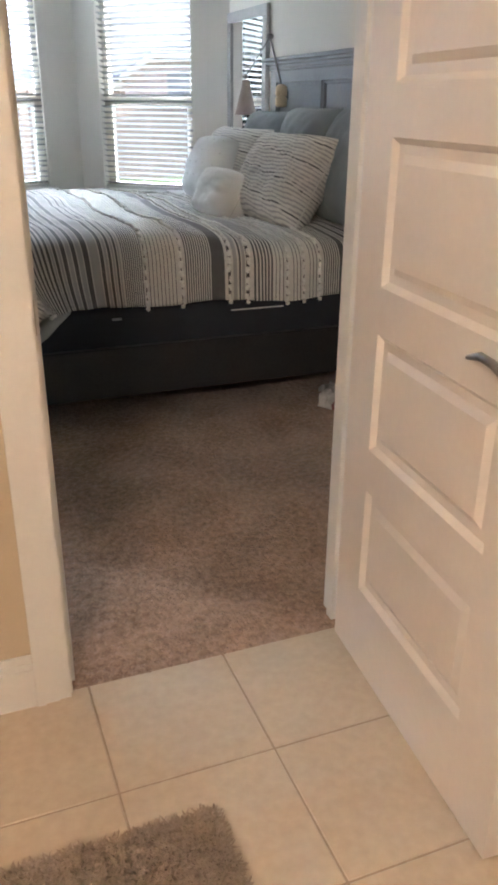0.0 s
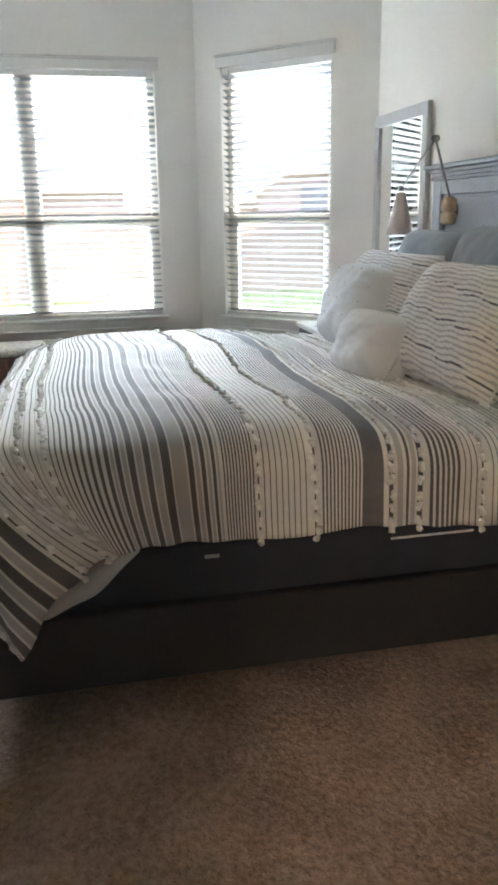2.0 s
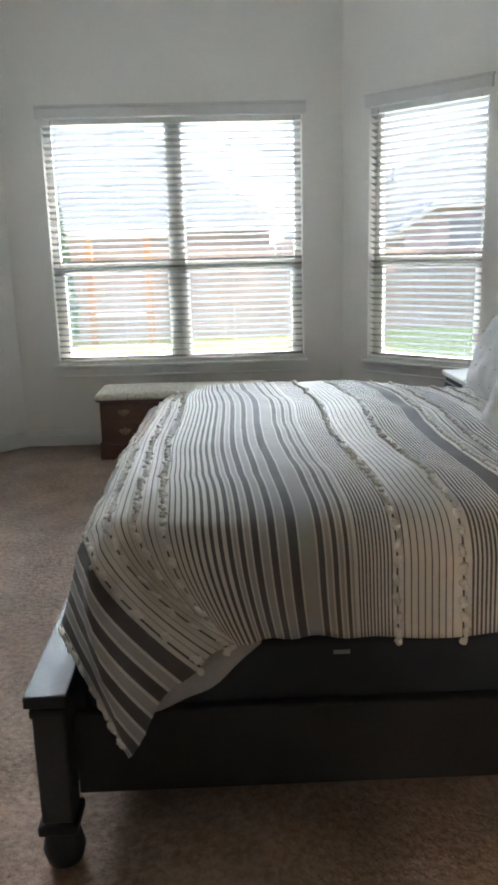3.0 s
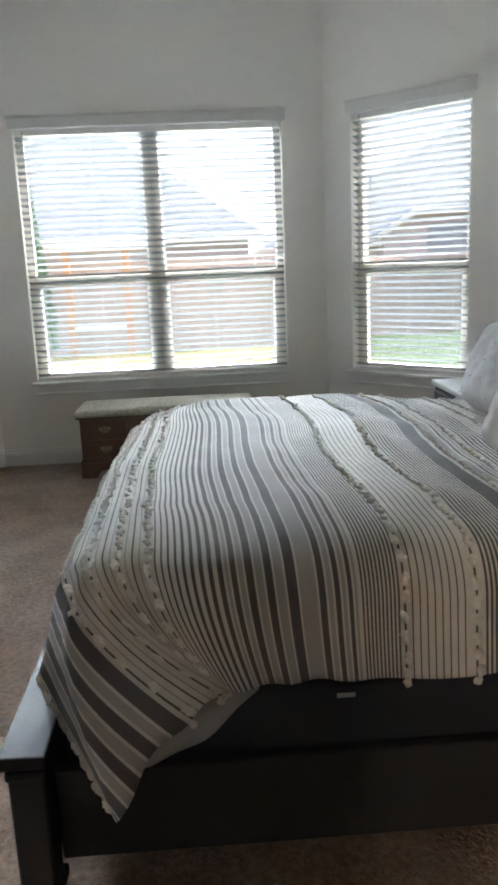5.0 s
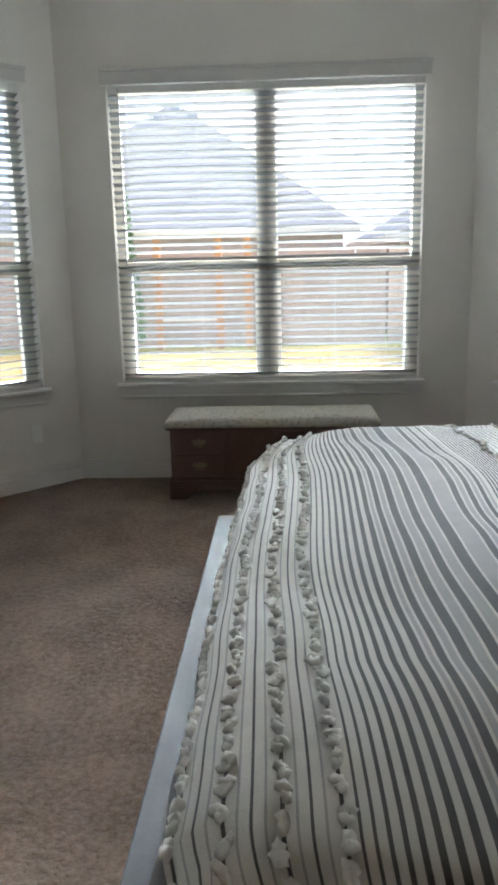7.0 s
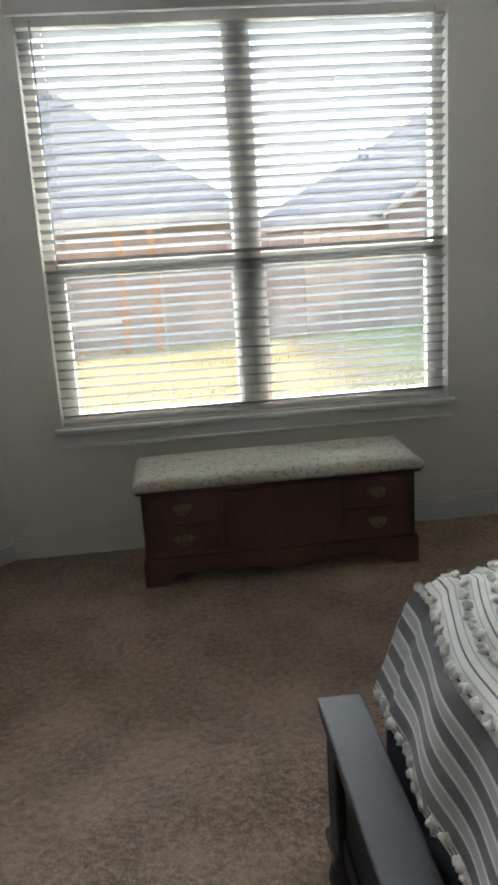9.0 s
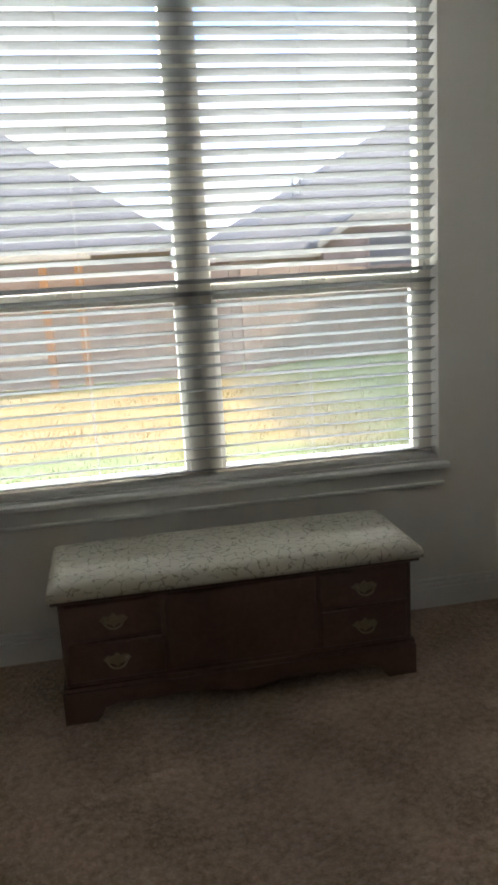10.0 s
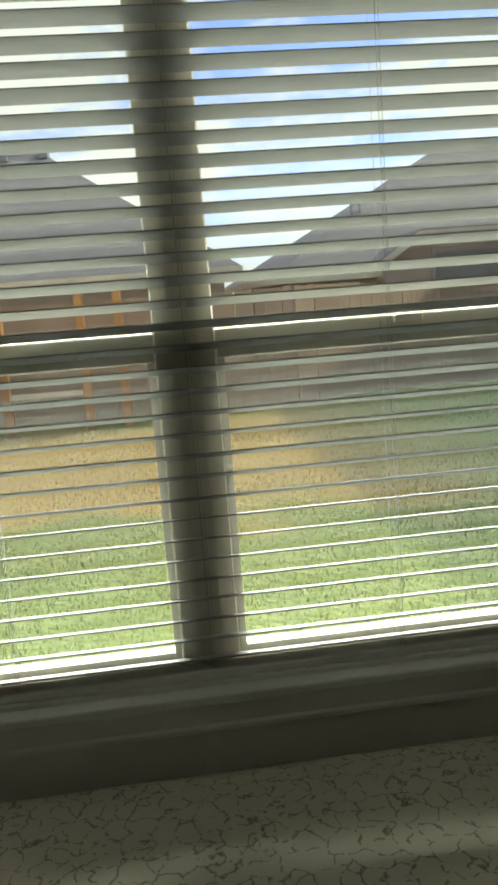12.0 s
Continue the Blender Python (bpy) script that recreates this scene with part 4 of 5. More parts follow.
ZB = 0.755
SLATE = "slate blue-grey square linen sham against the headboard"
WOVEN = "cream king sham with charcoal woven stripes"
pillow("euro_sham", 0.64, 0.56, 0.28, lean(1.86, -2.55, ZB - 0.02, 4, 16), [M_SHAM], SLATE, seed=1)
pillow("euro_sham", 0.68, 0.58, 0.32, lean(1.84, -3.2, ZB - 0.02, -3, 14), [M_SHAM], SLATE, seed=2)
pillow("euro_sham", 0.66, 0.6, 0.3, lean(1.78, -3.84, ZB - 0.02, -8, 16), [M_SHAM], SLATE, seed=3)
pillow("striped_sham", 0.8, 0.47, 0.26, lean(1.6, -2.64, ZB - 0.02, 2, 20), [M_CREAM, M_DARK, M_GREY], WOVEN, sham_stripes, seed=4)
pillow("striped_sham", 0.74, 0.5, 0.28, lean(1.46, -3.56, ZB - 0.02, 6, 32), [M_CREAM, M_DARK, M_GREY], WOVEN, sham_stripes, seed=5)
pillow("throw_cushion", 0.48, 0.43, 0.3, lean(1.46, -2.7, ZB - 0.025, 10, 24), [M_WHITEPILLOW], "white square throw cushion with small grey knots", seed=6, dots=True, soft_corner=0.2)
pillow("throw_cushion", 0.38, 0.29, 0.24, lean(1.29, -3.33, ZB - 0.025, 10, 28), [M_WHITEPILLOW], "white oblong throw cushion", seed=7, soft_corner=0.2)


# ---- wall lamps ----
def sconce(by, joint, shade):
    """A lamp on the headboard: base at by, then the elbow and the shade."""
    ob = thing("swing_arm_lamp", "grey swing-arm bedside lamp with a cone shade", "wall lamp", group="bedside lamps")
    part("base", lathe(bmesh.new(), [(0.026, 0), (0.036, 0.01), (0.038, 0.05), (0.03, 0.056), (0.03, 0.062), (0.038, 0.068), (0.036, 0.115), (0.02, 0.13)], (2.067, by, 1.285), 18), M_KNOB, ob, "turned pale wood base", smooth=True)
    part("bracket", block(2.07, 2.106, by - 0.02, by + 0.02, 1.33, 1.38), M_SCONCE, ob)
    a, b, d = Vector((2.07, by, 1.4)), Vector(joint), Vector(shade)
    part("arm", rod(bmesh.new(), a, b, 0.0055), M_SCONCE, ob)
    part("arm", rod(bmesh.new(), b, d, 0.0055), M_SCONCE, ob)
    part("joint", lathe(bmesh.new(), [(0.012, -0.018), (0.016, -0.01), (0.016, 0.01), (0.012, 0.018)], b, 12, (1, 0, 0)), M_SCONCE, ob)
    part("joint", lathe(bmesh.new(), [(0.012, -0.014), (0.016, 0.0), (0.012, 0.014)], d, 12), M_SCONCE, ob)
    bm = bmesh.new()
    lathe(bm, [(0.02, 0.21), (0.026, 0.2), (0.03, 0.17), (0.072, 0.0), (0.069, 0.0), (0.026, 0.165), (0.018, 0.19)], d - Vector((0, 0, 0.23)), 24)
    part("shade", bm, M_SHADE, ob, "grey metal cone shade", smooth=True)
    return ob


sconce(-2.42, (2.02, -2.335, 1.685), (1.95, -2.105, 1.465))
sconce(-3.98, (1.98, -4.12, 1.68), (1.89, -4.03, 1.52))

# ---- mirror, nightstand ----
mirror = thing("wall_mirror", "large mirror in a silver-grey stepped frame on the wall", "mirror")
MY0, MY1, MZ0, MZ1 = -1.84, -1.055, 0.86, 1.925
mx = SIDE - 0.004
for y0, y1, z0, z1 in ((MY0, MY1, MZ1 - 0.07, MZ1), (MY0, MY1, MZ0, MZ0 + 0.07), (MY0, MY0 + 0.07, MZ0 + 0.0705, MZ1 - 0.0705), (MY1 - 0.07, MY1, MZ0 + 0.0705, MZ1 - 0.0705)):
    bm = block(mx - 0.032, mx, y0, y1, z0, z1, bevel=0.006, seg=2)
    part("frame", bm, M_SILVER, mirror)
part("mirror_glass", block(mx - 0.018, mx - 0.008, MY0 + 0.068, MY1 - 0.068, MZ0 + 0.068, MZ1 - 0.068), M_MIRROR, mirror, "silvered glass")


def nightstand(y0, y1):
    ob = thing("nightstand", "dark grey two-drawer nightstand with a white top beside the bed", "nightstand")
    x0, x1, h = 1.64, 2.19, 0.66
    part("top", block(x0 - 0.02, x1, y0 - 0.015, y1 + 0.015, h, h + 0.028, bevel=0.005), M_TRIM, ob, "white painted top")
    part("body", block(x0, x1, y0, y1, 0.08, h - 0.0005, bevel=0.003), M_NIGHT, ob)
    for z0, z1 in ((0.12, 0.36), (0.39, 0.63)):
        dr = part("drawer", block(x0 - 0.014, x0 - 0.0005, y0 + 0.025, y1 - 0.025, z0, z1, bevel=0.003), M_NIGHT, ob)
        part("knob", lathe(bmesh.new(), [(0.006, 0), (0.006, 0.012), (0.014, 0.02), (0.012, 0.028)], (x0 - 0.014, (y0 + y1) / 2, (z0 + z1) / 2), 12, (-1, 0, 0)), M_NICKEL, dr)
    for x in (x0 + 0.03, x1 - 0.03):
        for y in (y0 + 0.03, y1 - 0.03):
            part("foot", block(x - 0.02, x + 0.02, y - 0.02, y + 0.02, 0, 0.0795), M_NIGHT, ob)
    return ob


nightstand(-1.95, -1.27)

# ---- chest bench ----
chest = thing("chest_bench", "dark mahogany storage chest with padded cream floral lid", "storage bench")
CX0, CX1, CY0, CY1 = -0.575, 0.61, -0.49, -0.085
part("body", block(CX0 + 0.012, CX1 - 0.012, CY0 + 0.012, CY1 - 0.005, 0.115, 0.412, bevel=0.004), M_CHEST, chest)
# bracket-foot plinth
w = CX1 - CX0
outline = [(CX0, 0.0), (CX0 + 0.1, 0.0), (CX0 + 0.115, 0.018), (CX0 + 0.13, 0.045), (CX0 + 0.17, 0.055), (CX0 + 0.5 * w - 0.12, 0.055), (CX0 + 0.5 * w - 0.06, 0.04), (CX0 + 0.5 * w, 0.034), (CX0 + 0.5 * w + 0.06, 0.04), (CX0 + 0.5 * w + 0.12, 0.055),
           (CX1 - 0.17, 0.055), (CX1 - 0.13, 0.045), (CX1 - 0.115, 0.018), (CX1 - 0.1, 0.0), (CX1, 0.0), (CX1, 0.108), (CX0, 0.108)]
part("plinth", prism(bmesh.new(), outline, CY0, CY0 + 0.02), M_CHEST, chest)
for x0 in (CX0, CX1 - 0.02):
    bm = block(x0, x0 + 0.02, CY0 + 0.0205, CY1, 0.055, 0.108)
    cuboid(bm, x0, x0 + 0.02, CY0 + 0.0205, CY0 + 0.12, 0, 0.0545)
    cuboid(bm, x0, x0 + 0.02, CY1 - 0.1, CY1, 0, 0.0545)
    part("plinth", bm, M_CHEST, chest)
part("moulding", block(CX0 + 0.002, CX1 - 0.002, CY0 + 0.002, CY1, 0.1085, 0.124, bevel=0.004, seg=2), M_CHEST, chest)
for x0, x1 in ((CX0 + 0.03, CX0 + 0.33), (CX1 - 0.33, CX1 - 0.03)):
    for z0, z1 in ((0.14, 0.265), (0.275, 0.4)):
        dr = part("drawer_front", block(x0, x1, CY0 + 0.004, CY0 + 0.0118, z0, z1, bevel=0.003), M_CHEST, chest)
        xc, zc, yf = (x0 + x1) / 2, (z0 + z1) / 2, CY0 + 0.004
        bm = bmesh.new()
        prism(bm, [(xc - 0.045, zc + 0.004), (xc - 0.03, zc + 0.018), (xc - 0.012, zc + 0.014), (xc, zc + 0.026), (xc + 0.012, zc + 0.014), (xc + 0.03, zc + 0.018), (xc + 0.045, zc + 0.004), (xc + 0.026, zc - 0.008), (xc + 0.01, zc - 0.012), (xc, zc - 0.022), (xc - 0.01, zc - 0.012), (xc - 0.026, zc - 0.008)], yf - 0.003, yf - 0.0002)
        lathe(bm, [(0.006, 0), (0.008, 0.008), (0.005, 0.014)], (xc - 0.03, yf - 0.002, zc + 0.004), 10, (0, -1, 0))
        lathe(bm, [(0.006, 0), (0.008, 0.008), (0.005, 0.014)], (xc + 0.03, yf - 0.002, zc + 0.004), 10, (0, -1, 0))
        pts = [Vector((xc + 0.03 * math.cos(a), yf - 0.014 - 0.006 * math.sin(-a), zc + 0.004 + 0.024 * math.sin(a))) for a in [math.pi + math.pi * i / 8 for i in range(9)]]
        for a, b in zip(pts, pts[1:]):
            rod(bm, a, b, 0.0032, 6)
        part("bail_handle", bm, M_BRASS, dr, "aged brass bail pull")
part("drawer_front", block(CX0 + 0.345, CX1 - 0.345, CY0 + 0.006, CY0 + 0.0118, 0.14, 0.4, bevel=0.003), M_CHEST, chest, "plain mahogany centre panel")
part("lid_board", block(CX0 - 0.008, CX1 + 0.012, CY0 - 0.012, CY1 + 0.005, 0.4125, 0.428, bevel=0.004), M_CHEST, chest)


def padded(x0, x1, y0, y1, z0, edge, crown, nx=48, ny=20):
    """A stuffed seat: a rounded roll all round and a softly crowned, uneven top."""
    bm = bmesh.new()
    xm, ym, hx, hy = (x0 + x1) / 2, (y0 + y1) / 2, (x1 - x0) / 2, (y1 - y0) / 2
    r = 0.03
    rows = []
    for i in range(nx + 1):
        row = []
        for j in range(ny + 1):
            u, v = math.sin(math.pi * (i / nx - 0.5)), math.sin(math.pi * (j / ny - 0.5))
            d = min(hx * (1 - abs(u)), hy * (1 - abs(v)))
            k = min(1.0, d / r)
            z = z0 + edge * (0.3 + 0.7 * math.sqrt(max(0.0, 1 - (1 - k) ** 2))) + crown * (1 - u ** 4) * (1 - v ** 4)
            z += 0.003 * noise.noise(Vector((u * hx * 9, v * hy * 9, 4.0))) * k
            row.append(bm.verts.new((xm + u * hx, ym + v * hy, z)))
        rows.append(row)
    for i in range(nx):
        for j in range(ny):
            bm.faces.new((rows[i][j], rows[i + 1][j], rows[i + 1][j + 1], rows[i][j + 1]))
    rim = rows[0][:] + [r_[-1] for r_ in rows[1:]] + rows[-1][-2::-1] + [r_[0] for r_ in rows[-2:0:-1]]
    low = [bm.verts.new((v.co.x, v.co.y, z0)) for v in rim]
    for i in range(len(rim)):
        k = (i + 1) % len(rim)
        bm.faces.new((rim[i], rim[k], low[k], low[i]))
    bm.faces.new(low)
    bmesh.ops.recalc_face_normals(bm, faces=bm.faces)
    return bm


bm = padded(CX0 - 0.016, CX1 + 0.022, CY0 - 0.024, CY1 + 0.008, 0.4285, 0.044, 0.012)


def floral(name):
    m = mat(name, (0.52, 0.485, 0.4), 0.9, scale=14, fine=300, bump=0.4, depth=0.0015, amount=0.2)
    n, l = m.node_tree.nodes, m.node_tree.links
    bsdf = n["Principled BSDF"]
    base = bsdf.inputs["Base Color"].links[0].from_socket
    geo = n.new("ShaderNodeNewGeometry")
    warp = n.new("ShaderNodeTexNoise")
    warp.inputs["Scale"].default_value = 22
    warp.inputs["Detail"].default_value = 4
    mixv = n.new("ShaderNodeMixRGB")
    mixv.inputs["Fac"].default_value = 0.05
    l.new(geo.outputs["Position"], warp.inputs["Vector"])
    l.new(geo.outputs["Position"], mixv.inputs["Color1"])
    l.new(warp.outputs["Color"], mixv.inputs["Color2"])
    vor = n.new("ShaderNodeTexVoronoi")
    vor.feature = "DISTANCE_TO_EDGE"
    vor.inputs["Scale"].default_value = 24
    l.new(mixv.outputs["Color"], vor.inputs["Vector"])
    line = n.new("ShaderNodeValToRGB")
    line.color_ramp.elements[0].position, line.color_ramp.elements[0].color = 0.008, (1, 1, 1, 1)
    line.color_ramp.elements[1].position, line.color_ramp.elements[1].color = 0.05, (0, 0, 0, 1)
    l.new(vor.outputs["Distance"], line.inputs["Fac"])
    gap = n.new("ShaderNodeTexNoise")
    gap.inputs["Scale"].default_value = 60
    l.new(geo.outputs["Position"], gap.inputs["Vector"])
    cut = n.new("ShaderNodeMath")
    cut.operation = "GREATER_THAN"
    cut.inputs[1].default_value = 0.46
    l.new(gap.outputs["Fac"], cut.inputs[0])
    both = n.new("ShaderNodeMath")
    both.operation = "MULTIPLY"
    l.new(line.outputs["Color"], both.inputs[0])
    l.new(cut.outputs[0], both.inputs[1])
    mix = n.new("ShaderNodeMixRGB")
    mix.inputs["Color2"].default_value = (0.2, 0.17, 0.12, 1)
    l.new(both.outputs[0], mix.inputs["Fac"])
    l.new(base, mix.inputs["Color1"])
    l.new(mix.outputs["Color"], bsdf.inputs["Base Color"])
    return m


part("cushion", bm, floral("floral_fabric"), chest, "cream padded seat with brown vine pattern", smooth=True)

# ---- bag by the bed ----
bag = thing("gift_bag", "red printed paper bag with white patch on the carpet", "bag", pose(1.66, -4.36, 0, 0, 0, 20))


def crumple(sx, sy, sz, seed):
    bm = bmesh.new()
    bmesh.ops.create_cube(bm, size=1)
    bmesh.ops.subdivide_edges(bm, edges=bm.edges[:], cuts=7, use_grid_fill=True)
    for v in bm.verts:
        c = v.co.copy()
        top = c.z + 0.5
        v.co = Vector((c.x * sx * (1 - 0.3 * top), c.y * sy * (1 - 0.45 * top), top * sz))
        if top > 0.01:
            v.co += Vector([noise.noise(c * 4 + Vector((seed, k * 9, 0))) for k in range(3)]) * 0.035 * min(1, top * 2)
    return bm


part("body", crumple(0.22, 0.15, 0.15, 1), M_RED, bag, smooth=True)
part("patch", crumple(0.09, 0.17, 0.09, 2), M_PAPER, bag, "white printed patch", smooth=True)
paper = part("paper_bag", crumple(0.09, 0.08, 0.1, 6), M_PAPER, smooth=True)
paper.matrix_world = pose(1.55, -4.28, 0, 0, 0, 30)
tagged(paper, "crumpled white paper bag on the carpet by the bed", "bag")

# ---- outdoors ----
def ground_z(x, y):
    t = min(1.0, max(0.0, (y - 11) / 7.0))
    return -0.27 - 0.93 * t


bm = bmesh.new()
xs = [-900, -300, -100, -40, -20] + [-14 + 0.7 * i for i in range(41)] + [20, 40, 100, 300, 900]
ys = [-900, -300, -100, -40, -14, -9, -4, -1] + [0.1 + 0.5 * i for i in range(60)] + [40, 70, 150, 400, 900]
grid = [[bm.verts.new((x, y, ground_z(x, y) + (0.03 * noise.noise(Vector((x, y, 0)) * 0.8)))) for y in ys] for x in xs]
for i in range(len(xs) - 1):
    for j in range(len(ys) - 1):
        bm.faces.new((grid[i][j], grid[i + 1][j], grid[i + 1][j + 1], grid[i][j + 1]))
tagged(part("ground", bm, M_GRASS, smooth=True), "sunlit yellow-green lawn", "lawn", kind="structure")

# grass blades near the windows
rnd = random.Random(11)
vs, fs = [], []
for i in range(90000):
    y = 1.2 + 13 * rnd.random() ** 1.7
    x = rnd.uniform(-3.5, 4.5) * (0.5 + y / 9)
    z = ground_z(x, y)
    hgt, wd = rnd.uniform(0.012, 0.045), rnd.uniform(0.003, 0.006) * (1 + y / 10)
    a = rnd.uniform(0, 6.28)
    dx, dy = math.cos(a) * wd, math.sin(a) * wd
    lx, ly = rnd.uniform(-0.03, 0.03), rnd.uniform(-0.03, 0.03)
    k = len(vs)
    vs += [(x - dx, y - dy, z - 0.03), (x + dx, y + dy, z - 0.03), (x + lx, y + ly, z + hgt)]
    fs.append((k, k + 1, k + 2))
me = bpy.data.meshes.new("grass")
me.from_pydata(vs, [], fs)
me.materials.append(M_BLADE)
tagged(new("grass", me), "short dry lawn grass blades", "grass", kind="stuff")


def fence(p0, p1, h, material, label, board=0.14):
    d = Vector((p1[0] - p0[0], p1[1] - p0[1], 0))
    m = Matrix.Translation((p0[0], p0[1], 0)) @ Matrix.Rotation(math.atan2(d.y, d.x), 4, "Z")
    ob = thing("fence", label, "fence", m)
    n = int(d.length / (board + 0.004))
    bm = block(0, board, -0.01, 0.01, 0, h)
    me = mesh_of("board", bm, material)
    rnd = random.Random(int(p0[0] * 10))
    for i in range(n):
        s = i * (board + 0.004)
        q = Vector((p0[0], p0[1], 0)) + d.normalized() * s
        b = new("board", me)
        b.parent = ob
        b.matrix_local = pose(s, rnd.uniform(-0.004, 0.004), ground_z(q.x, q.y) + rnd.uniform(-0.01, 0.02), 0, rnd.uniform(-0.3, 0.3), 0)
    return ob


fence((-11, 10), (2.0, 10.2), 1.8, M_FENCE, "brown cedar board fence along the back of the lawn")
fence((2.0, 10.2), (9.35, 15.8), 1.8, M_FENCE, "brown cedar board fence running off behind the shaded lawn")
fence((9.35, 15.8), (9.35, -3), 1.8, M_FENCEGREY, "weathered grey board fence along the side of the lawn")
fence((-11, -3), (-11, 10), 1.8, M_FENCEGREY, "weathered grey board fence along the side of the lawn")


def hip_house(name, x0, x1, y0, y1, z_eave, z_ridge, label, windows=(), over=0.5):
    ob = thing(name, label, "house")
    zg = -1.6
    wl_ = part("wall", block(x0, x1, y0, y1, zg, z_eave), M_BRICK, ob)
    a0, a1, b0, b1 = x0 - over, x1 + over, y0 - over, y1 + over
    half = min(a1 - a0, b1 - b0) / 2
    bm = bmesh.new()
    z = z_eave
    base = [bm.verts.new(c) for c in ((a0, b0, z), (a1, b0, z), (a1, b1, z), (a0, b1, z))]
    if a1 - a0 > b1 - b0:
        r = [bm.verts.new((a0 + half, (b0 + b1) / 2, z_ridge)), bm.verts.new((a1 - half, (b0 + b1) / 2, z_ridge))]
        bm.faces.new((base[0], base[1], r[1], r[0]))
        bm.faces.new((base[1], base[2], r[1]))
        bm.faces.new((base[2], base[3], r[0], r[1]))
        bm.faces.new((base[3], base[0], r[0]))
    else:
        r = [bm.verts.new(((a0 + a1) / 2, b0 + half, z_ridge)), bm.verts.new(((a0 + a1) / 2, b1 - half, z_ridge))]
        bm.faces.new((base[0], base[1], r[0]))
        bm.faces.new((base[1], base[2], r[1], r[0]))
        bm.faces.new((base[2], base[3], r[1]))
        bm.faces.new((base[3], base[0], r[0], r[1]))
    bm.faces.new(base[::-1])
    roof = part("roof", bm, M_ROOF, ob, "grey-brown shingle hip roof")
    bm = bmesh.new()
    cuboid(bm, a0, a1, b0 - 0.03, b0 - 0.002, z - 0.2, z + 0.02)
    cuboid(bm, a0 - 0.03, a0 - 0.002, b0, b1, z - 0.2, z + 0.02)
    part("fascia", bm, M_FASCIA, ob)
    for wx, wz, ww, wh in windows:
        win = part("window", block(wx - ww / 2, wx + ww / 2, y0 - 0.03, y0 + 0.02, wz, wz + wh), M_FASCIA, ob)
        part("pane", block(wx - ww / 2 + 0.06, wx + ww / 2 - 0.06, y0 - 0.04, y0 - 0.031, wz + 0.06, wz + wh - 0.06), M_DARKGLASS_SHADE, win)
    return ob, roof


west_house, roof = hip_house("neighbour_house", -10.2, 1.9, 21.0, 33.0, 2.3, 7.2, "brick neighbour house with a grey hip roof behind the fence", [(-6, 0.2, 1.4, 1.4), (0.4, 0.2, 1.2, 1.4)])
for vx, vy in ((-4.6, 26.0), (-3.3, 26.1), (-4.0, 26.5)):
    vz = 2.3 + (vy - 20.5) * 4.9 / 6.5
    part("roof_vent", block(vx - 0.18, vx + 0.18, vy - 0.2, vy + 0.2, vz - 0.1, vz + 0.13, bevel=0.03), M_PIPE, roof, "dark metal box vent")
east_house, roof = hip_house("neighbour_house", 3.5, 21.3, 19.6, 34.6, 1.9, 6.5, "brick neighbour house with a grey hip roof and plumbing vents", [(7, 0.1, 1.2, 1.3), (11, 0.1, 1.2, 1.3)])
bm = bmesh.new()
rod(bm, (6.0, 22.2, 3.2), (6.0, 22.2, 4.15), 0.05, 8)
rod(bm, (6.25, 22.2, 3.2), (6.25, 22.2, 4.15), 0.05, 8)
part("vent_pipe", bm, M_PIPE, roof)
# a lower wing with a clipped gable
wing = part("wing", prism(bmesh.new(), [(5.95, -1.2), (11.45, -1.2), (11.45, 2.0), (10.6, 2.6), (6.8, 2.6), (5.95, 2.0)], 18.8, 20.6), M_BRICK, east_house)
part("wing_roof", prism(bmesh.new(), [(5.7, 1.95), (6.8, 2.66), (10.6, 2.66), (11.7, 1.95), (11.7, 2.09), (10.6, 2.82), (6.8, 2.82), (5.7, 2.09)], 18.5, 21.2), M_ROOF, east_house)
part("rake_trim", prism(bmesh.new(), [(5.7, 1.88), (6.8, 2.58), (10.6, 2.58), (11.7, 1.88), (11.7, 2.06), (10.6, 2.78), (6.8, 2.78), (5.7, 2.06)], 18.4, 18.495), M_FASCIA, east_house, "peach painted rake board")
# dark band under the rake board: eave shade, drawn as a window pane
pane = part("window", block(7.2, 10.2, 18.74, 18.795, 1.3, 2.3), M_BRICK, east_house)
part("pane", block(7.28, 10.12, 18.72, 18.739, 1.38, 2.22), M_DARKGLASS_SHADE, pane)
pergola = thing("pergola", "orange cedar pergola posts with a pale beam before the fence", "pergola")
for x in (-2.25, -1.13, -0.6):
    part("post", block(x - 0.06, x + 0.06, 9.6, 9.72, -0.3, 1.72, bevel=0.008), M_POST, pergola)
part("beam", block(-3.4, -0.4, 9.61, 9.71, 1.7205, 1.86), M_FASCIA, pergola)
part("cross_rail", block(-2.19, -1.19, 9.63, 9.69, 0.25, 0.32), M_FASCIA, pergola)
# added shade caster: its ridge height sets the shadow edge on the lawn
shade_house, roof = hip_house("neighbour_house", 9.6, 14.8, -14.0, 16.0, 2.7, 7.95, "brick house with a grey hip roof, added beside the lawn to shade it")


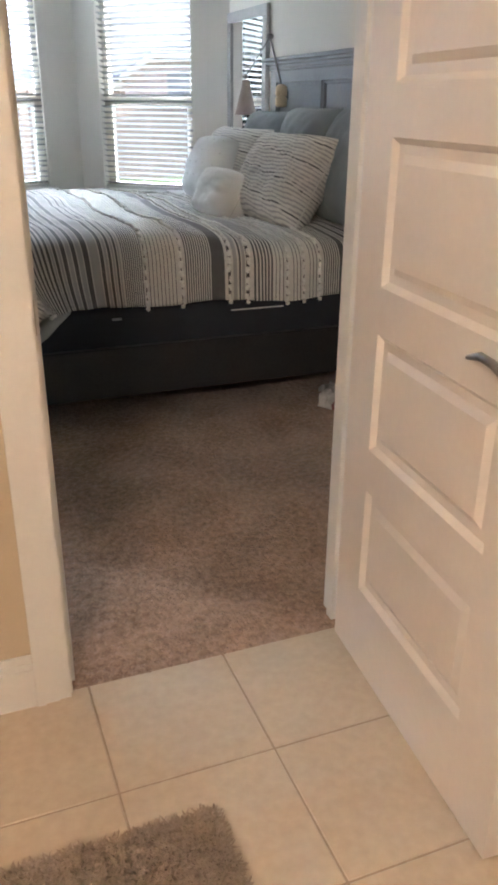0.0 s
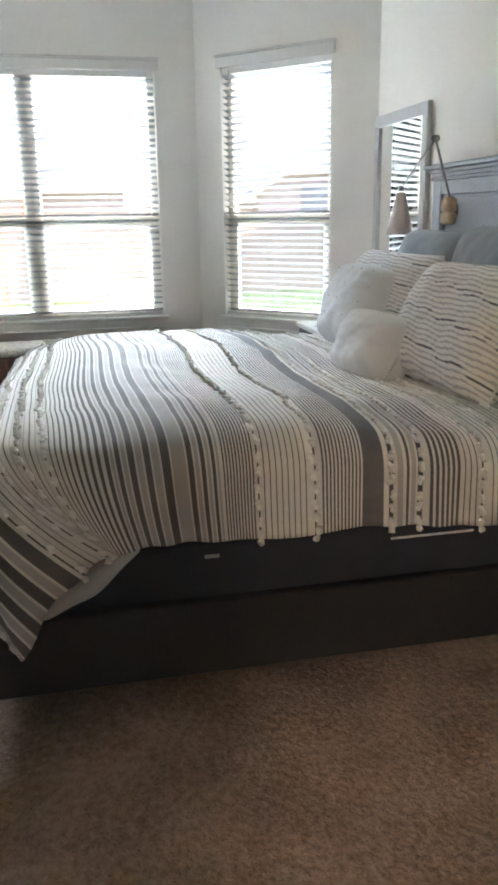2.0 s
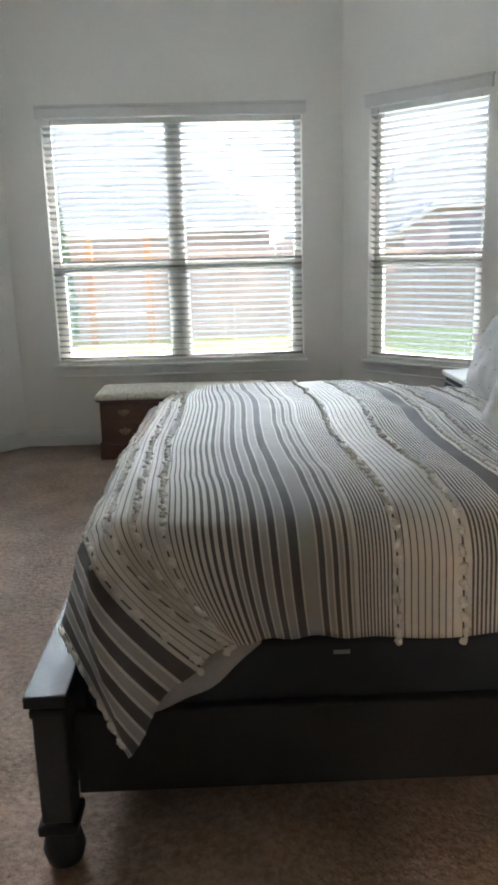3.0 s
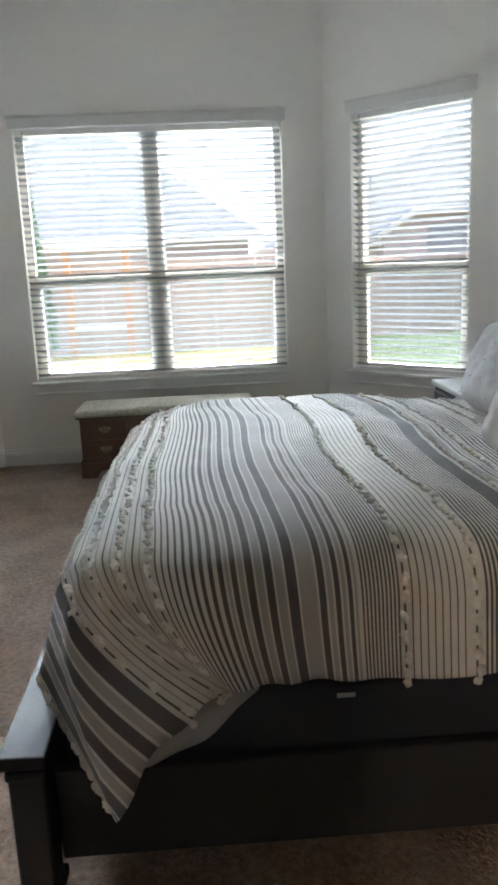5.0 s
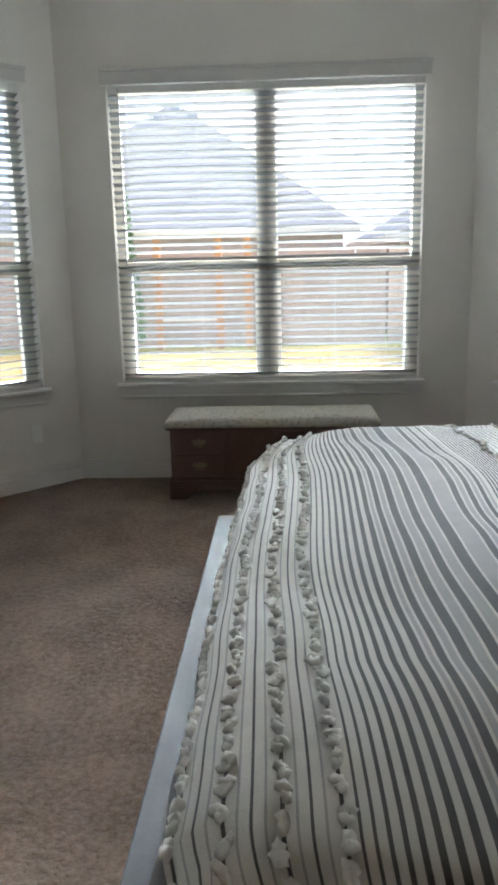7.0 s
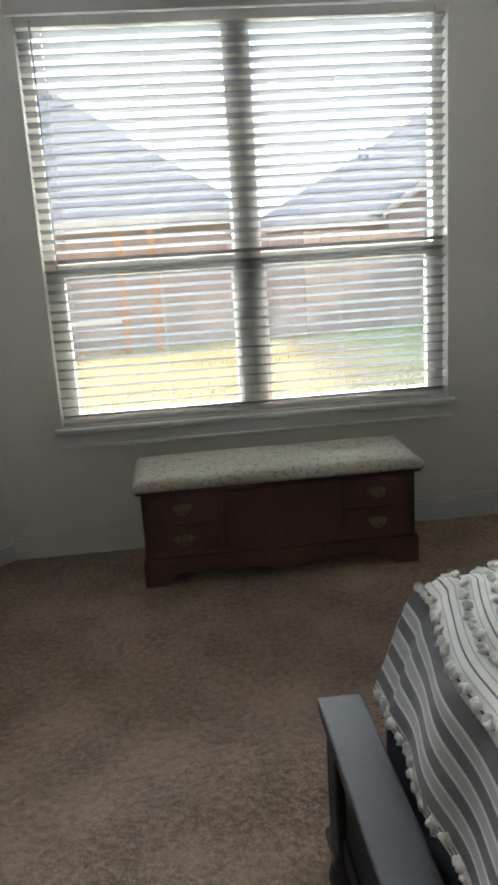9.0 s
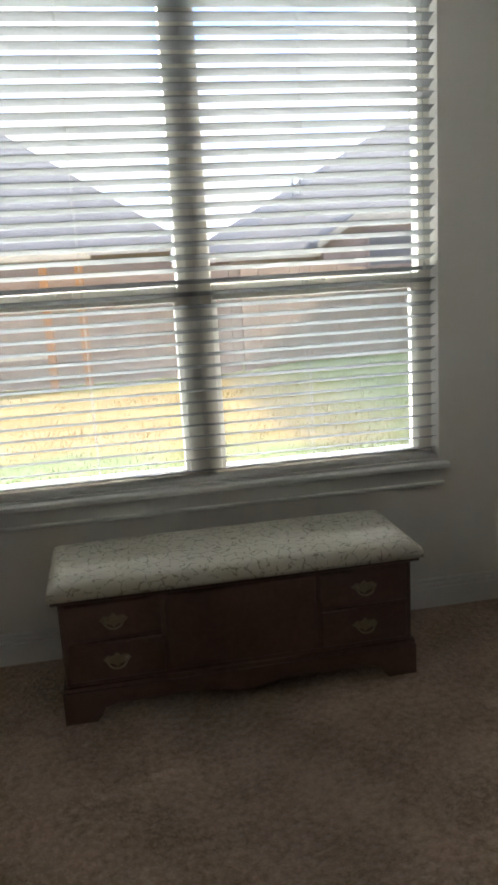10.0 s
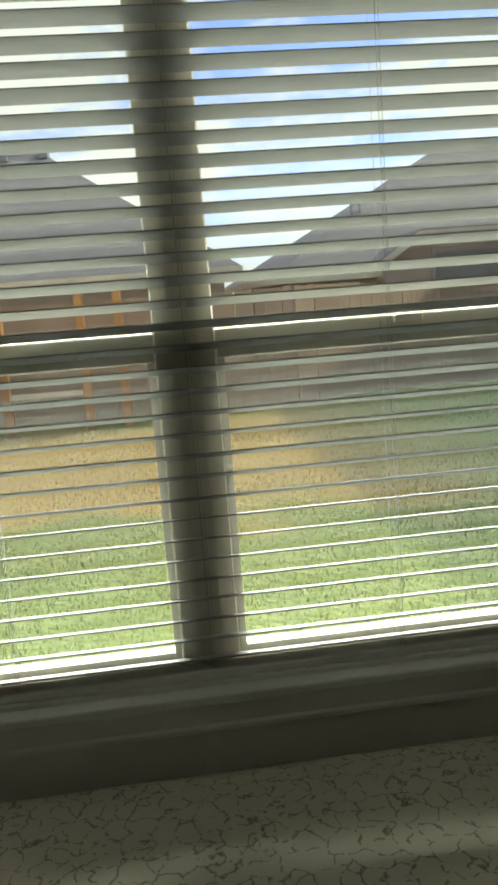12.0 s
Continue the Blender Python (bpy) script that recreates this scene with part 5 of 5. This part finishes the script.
def leafy(name, x, y, h, r, label, n=1800, seed=1, cone=True):
    ob = thing(name, label, "tree", pose(x, y, ground_z(x, y)))
    bm = bmesh.new()
    lathe(bm, [(0.09, 0), (0.06, h * 0.4), (0.015, h * 0.95)], n=8)
    rnd = random.Random(seed)
    for i in range(14):
        t = rnd.uniform(0.15, 0.85)
        a = rnd.uniform(0, 6.28)
        rr = r * (1 - t) if cone else r * 0.7
        rod(bm, (0, 0, h * t), (rr * math.cos(a), rr * math.sin(a), h * t + 0.15 * h * (1 - t)), 0.014, 5)
    part("trunk", bm, M_BARK, ob)
    vs, fs = [], []
    for i in range(n):
        t = rnd.random()
        z = h * (0.06 + 0.94 * t)
        rad = (r * (1 - t) ** 0.8 if cone else r * math.sin(math.pi * min(1, t + 0.1))) * (0.5 + 0.5 * rnd.random()) * (1 + 0.3 * noise.noise(Vector((t * 6, i % 7, seed))))
        a = rnd.uniform(0, 6.28)
        c = Vector((rad * math.cos(a), rad * math.sin(a), z))
        u = Vector((rnd.uniform(-1, 1), rnd.uniform(-1, 1), rnd.uniform(-1, 1))).normalized() * 0.07
        w = u.cross(Vector((rnd.uniform(-1, 1), rnd.uniform(-1, 1), rnd.uniform(-1, 1)))).normalized() * 0.04
        k = len(vs)
        vs += [c - u, c + w, c + u, c - w]
        fs.append((k, k + 1, k + 2, k + 3))
    me = bpy.data.meshes.new("crown")
    me.from_pydata(vs, [], fs)
    me.materials.append(M_LEAF)
    cr = new("crown", me)
    cr.parent = ob
    tagged(cr, kind="stuff")
    return ob


leafy("cypress_tree", -2.75, 9.3, 3.1, 0.32, "narrow green conifer beside the back fence", 1600, 3)

# unseen slab over the rooms, added to shade the lawn beside the house
own = thing("shade_roof", "unseen grey shingle slab over the bedroom and bathroom, added to cast shade", "roof", kind="structure")
bm = bmesh.new()
cuboid(bm, -2.6, 2.6, -9.0, 0.45, H + 0.12, H + 0.3)
part("roof", bm, M_ROOF, own)

# ---- bathroom tiles ----
bm = block(-0.1705, 0.1705, -0.1705, 0.1705, -0.006, 0.0, bevel=0.002)
tile_me = mesh_of("tile", bm, M_TILE)
floor_bath = bpy.data.objects["floor_bath"]
tx, ty = 0.1315 + 0.1725, -6.155 + 0.1725
for i in range(-5, 5):
    for j in range(-7, 1):
        x, y = tx + 0.345 * i, ty + 0.345 * j
        if BX0 + 0.1 < x < BX1 - 0.1 and y - 0.17 > BYE:
            tile = new("tile", tile_me)
            tile.parent = floor_bath
            tile.matrix_local = pose(x, y, random.uniform(-0.0004, 0.0004), random.uniform(-0.05, 0.05), random.uniform(-0.05, 0.05), 90 * random.randint(0, 3))
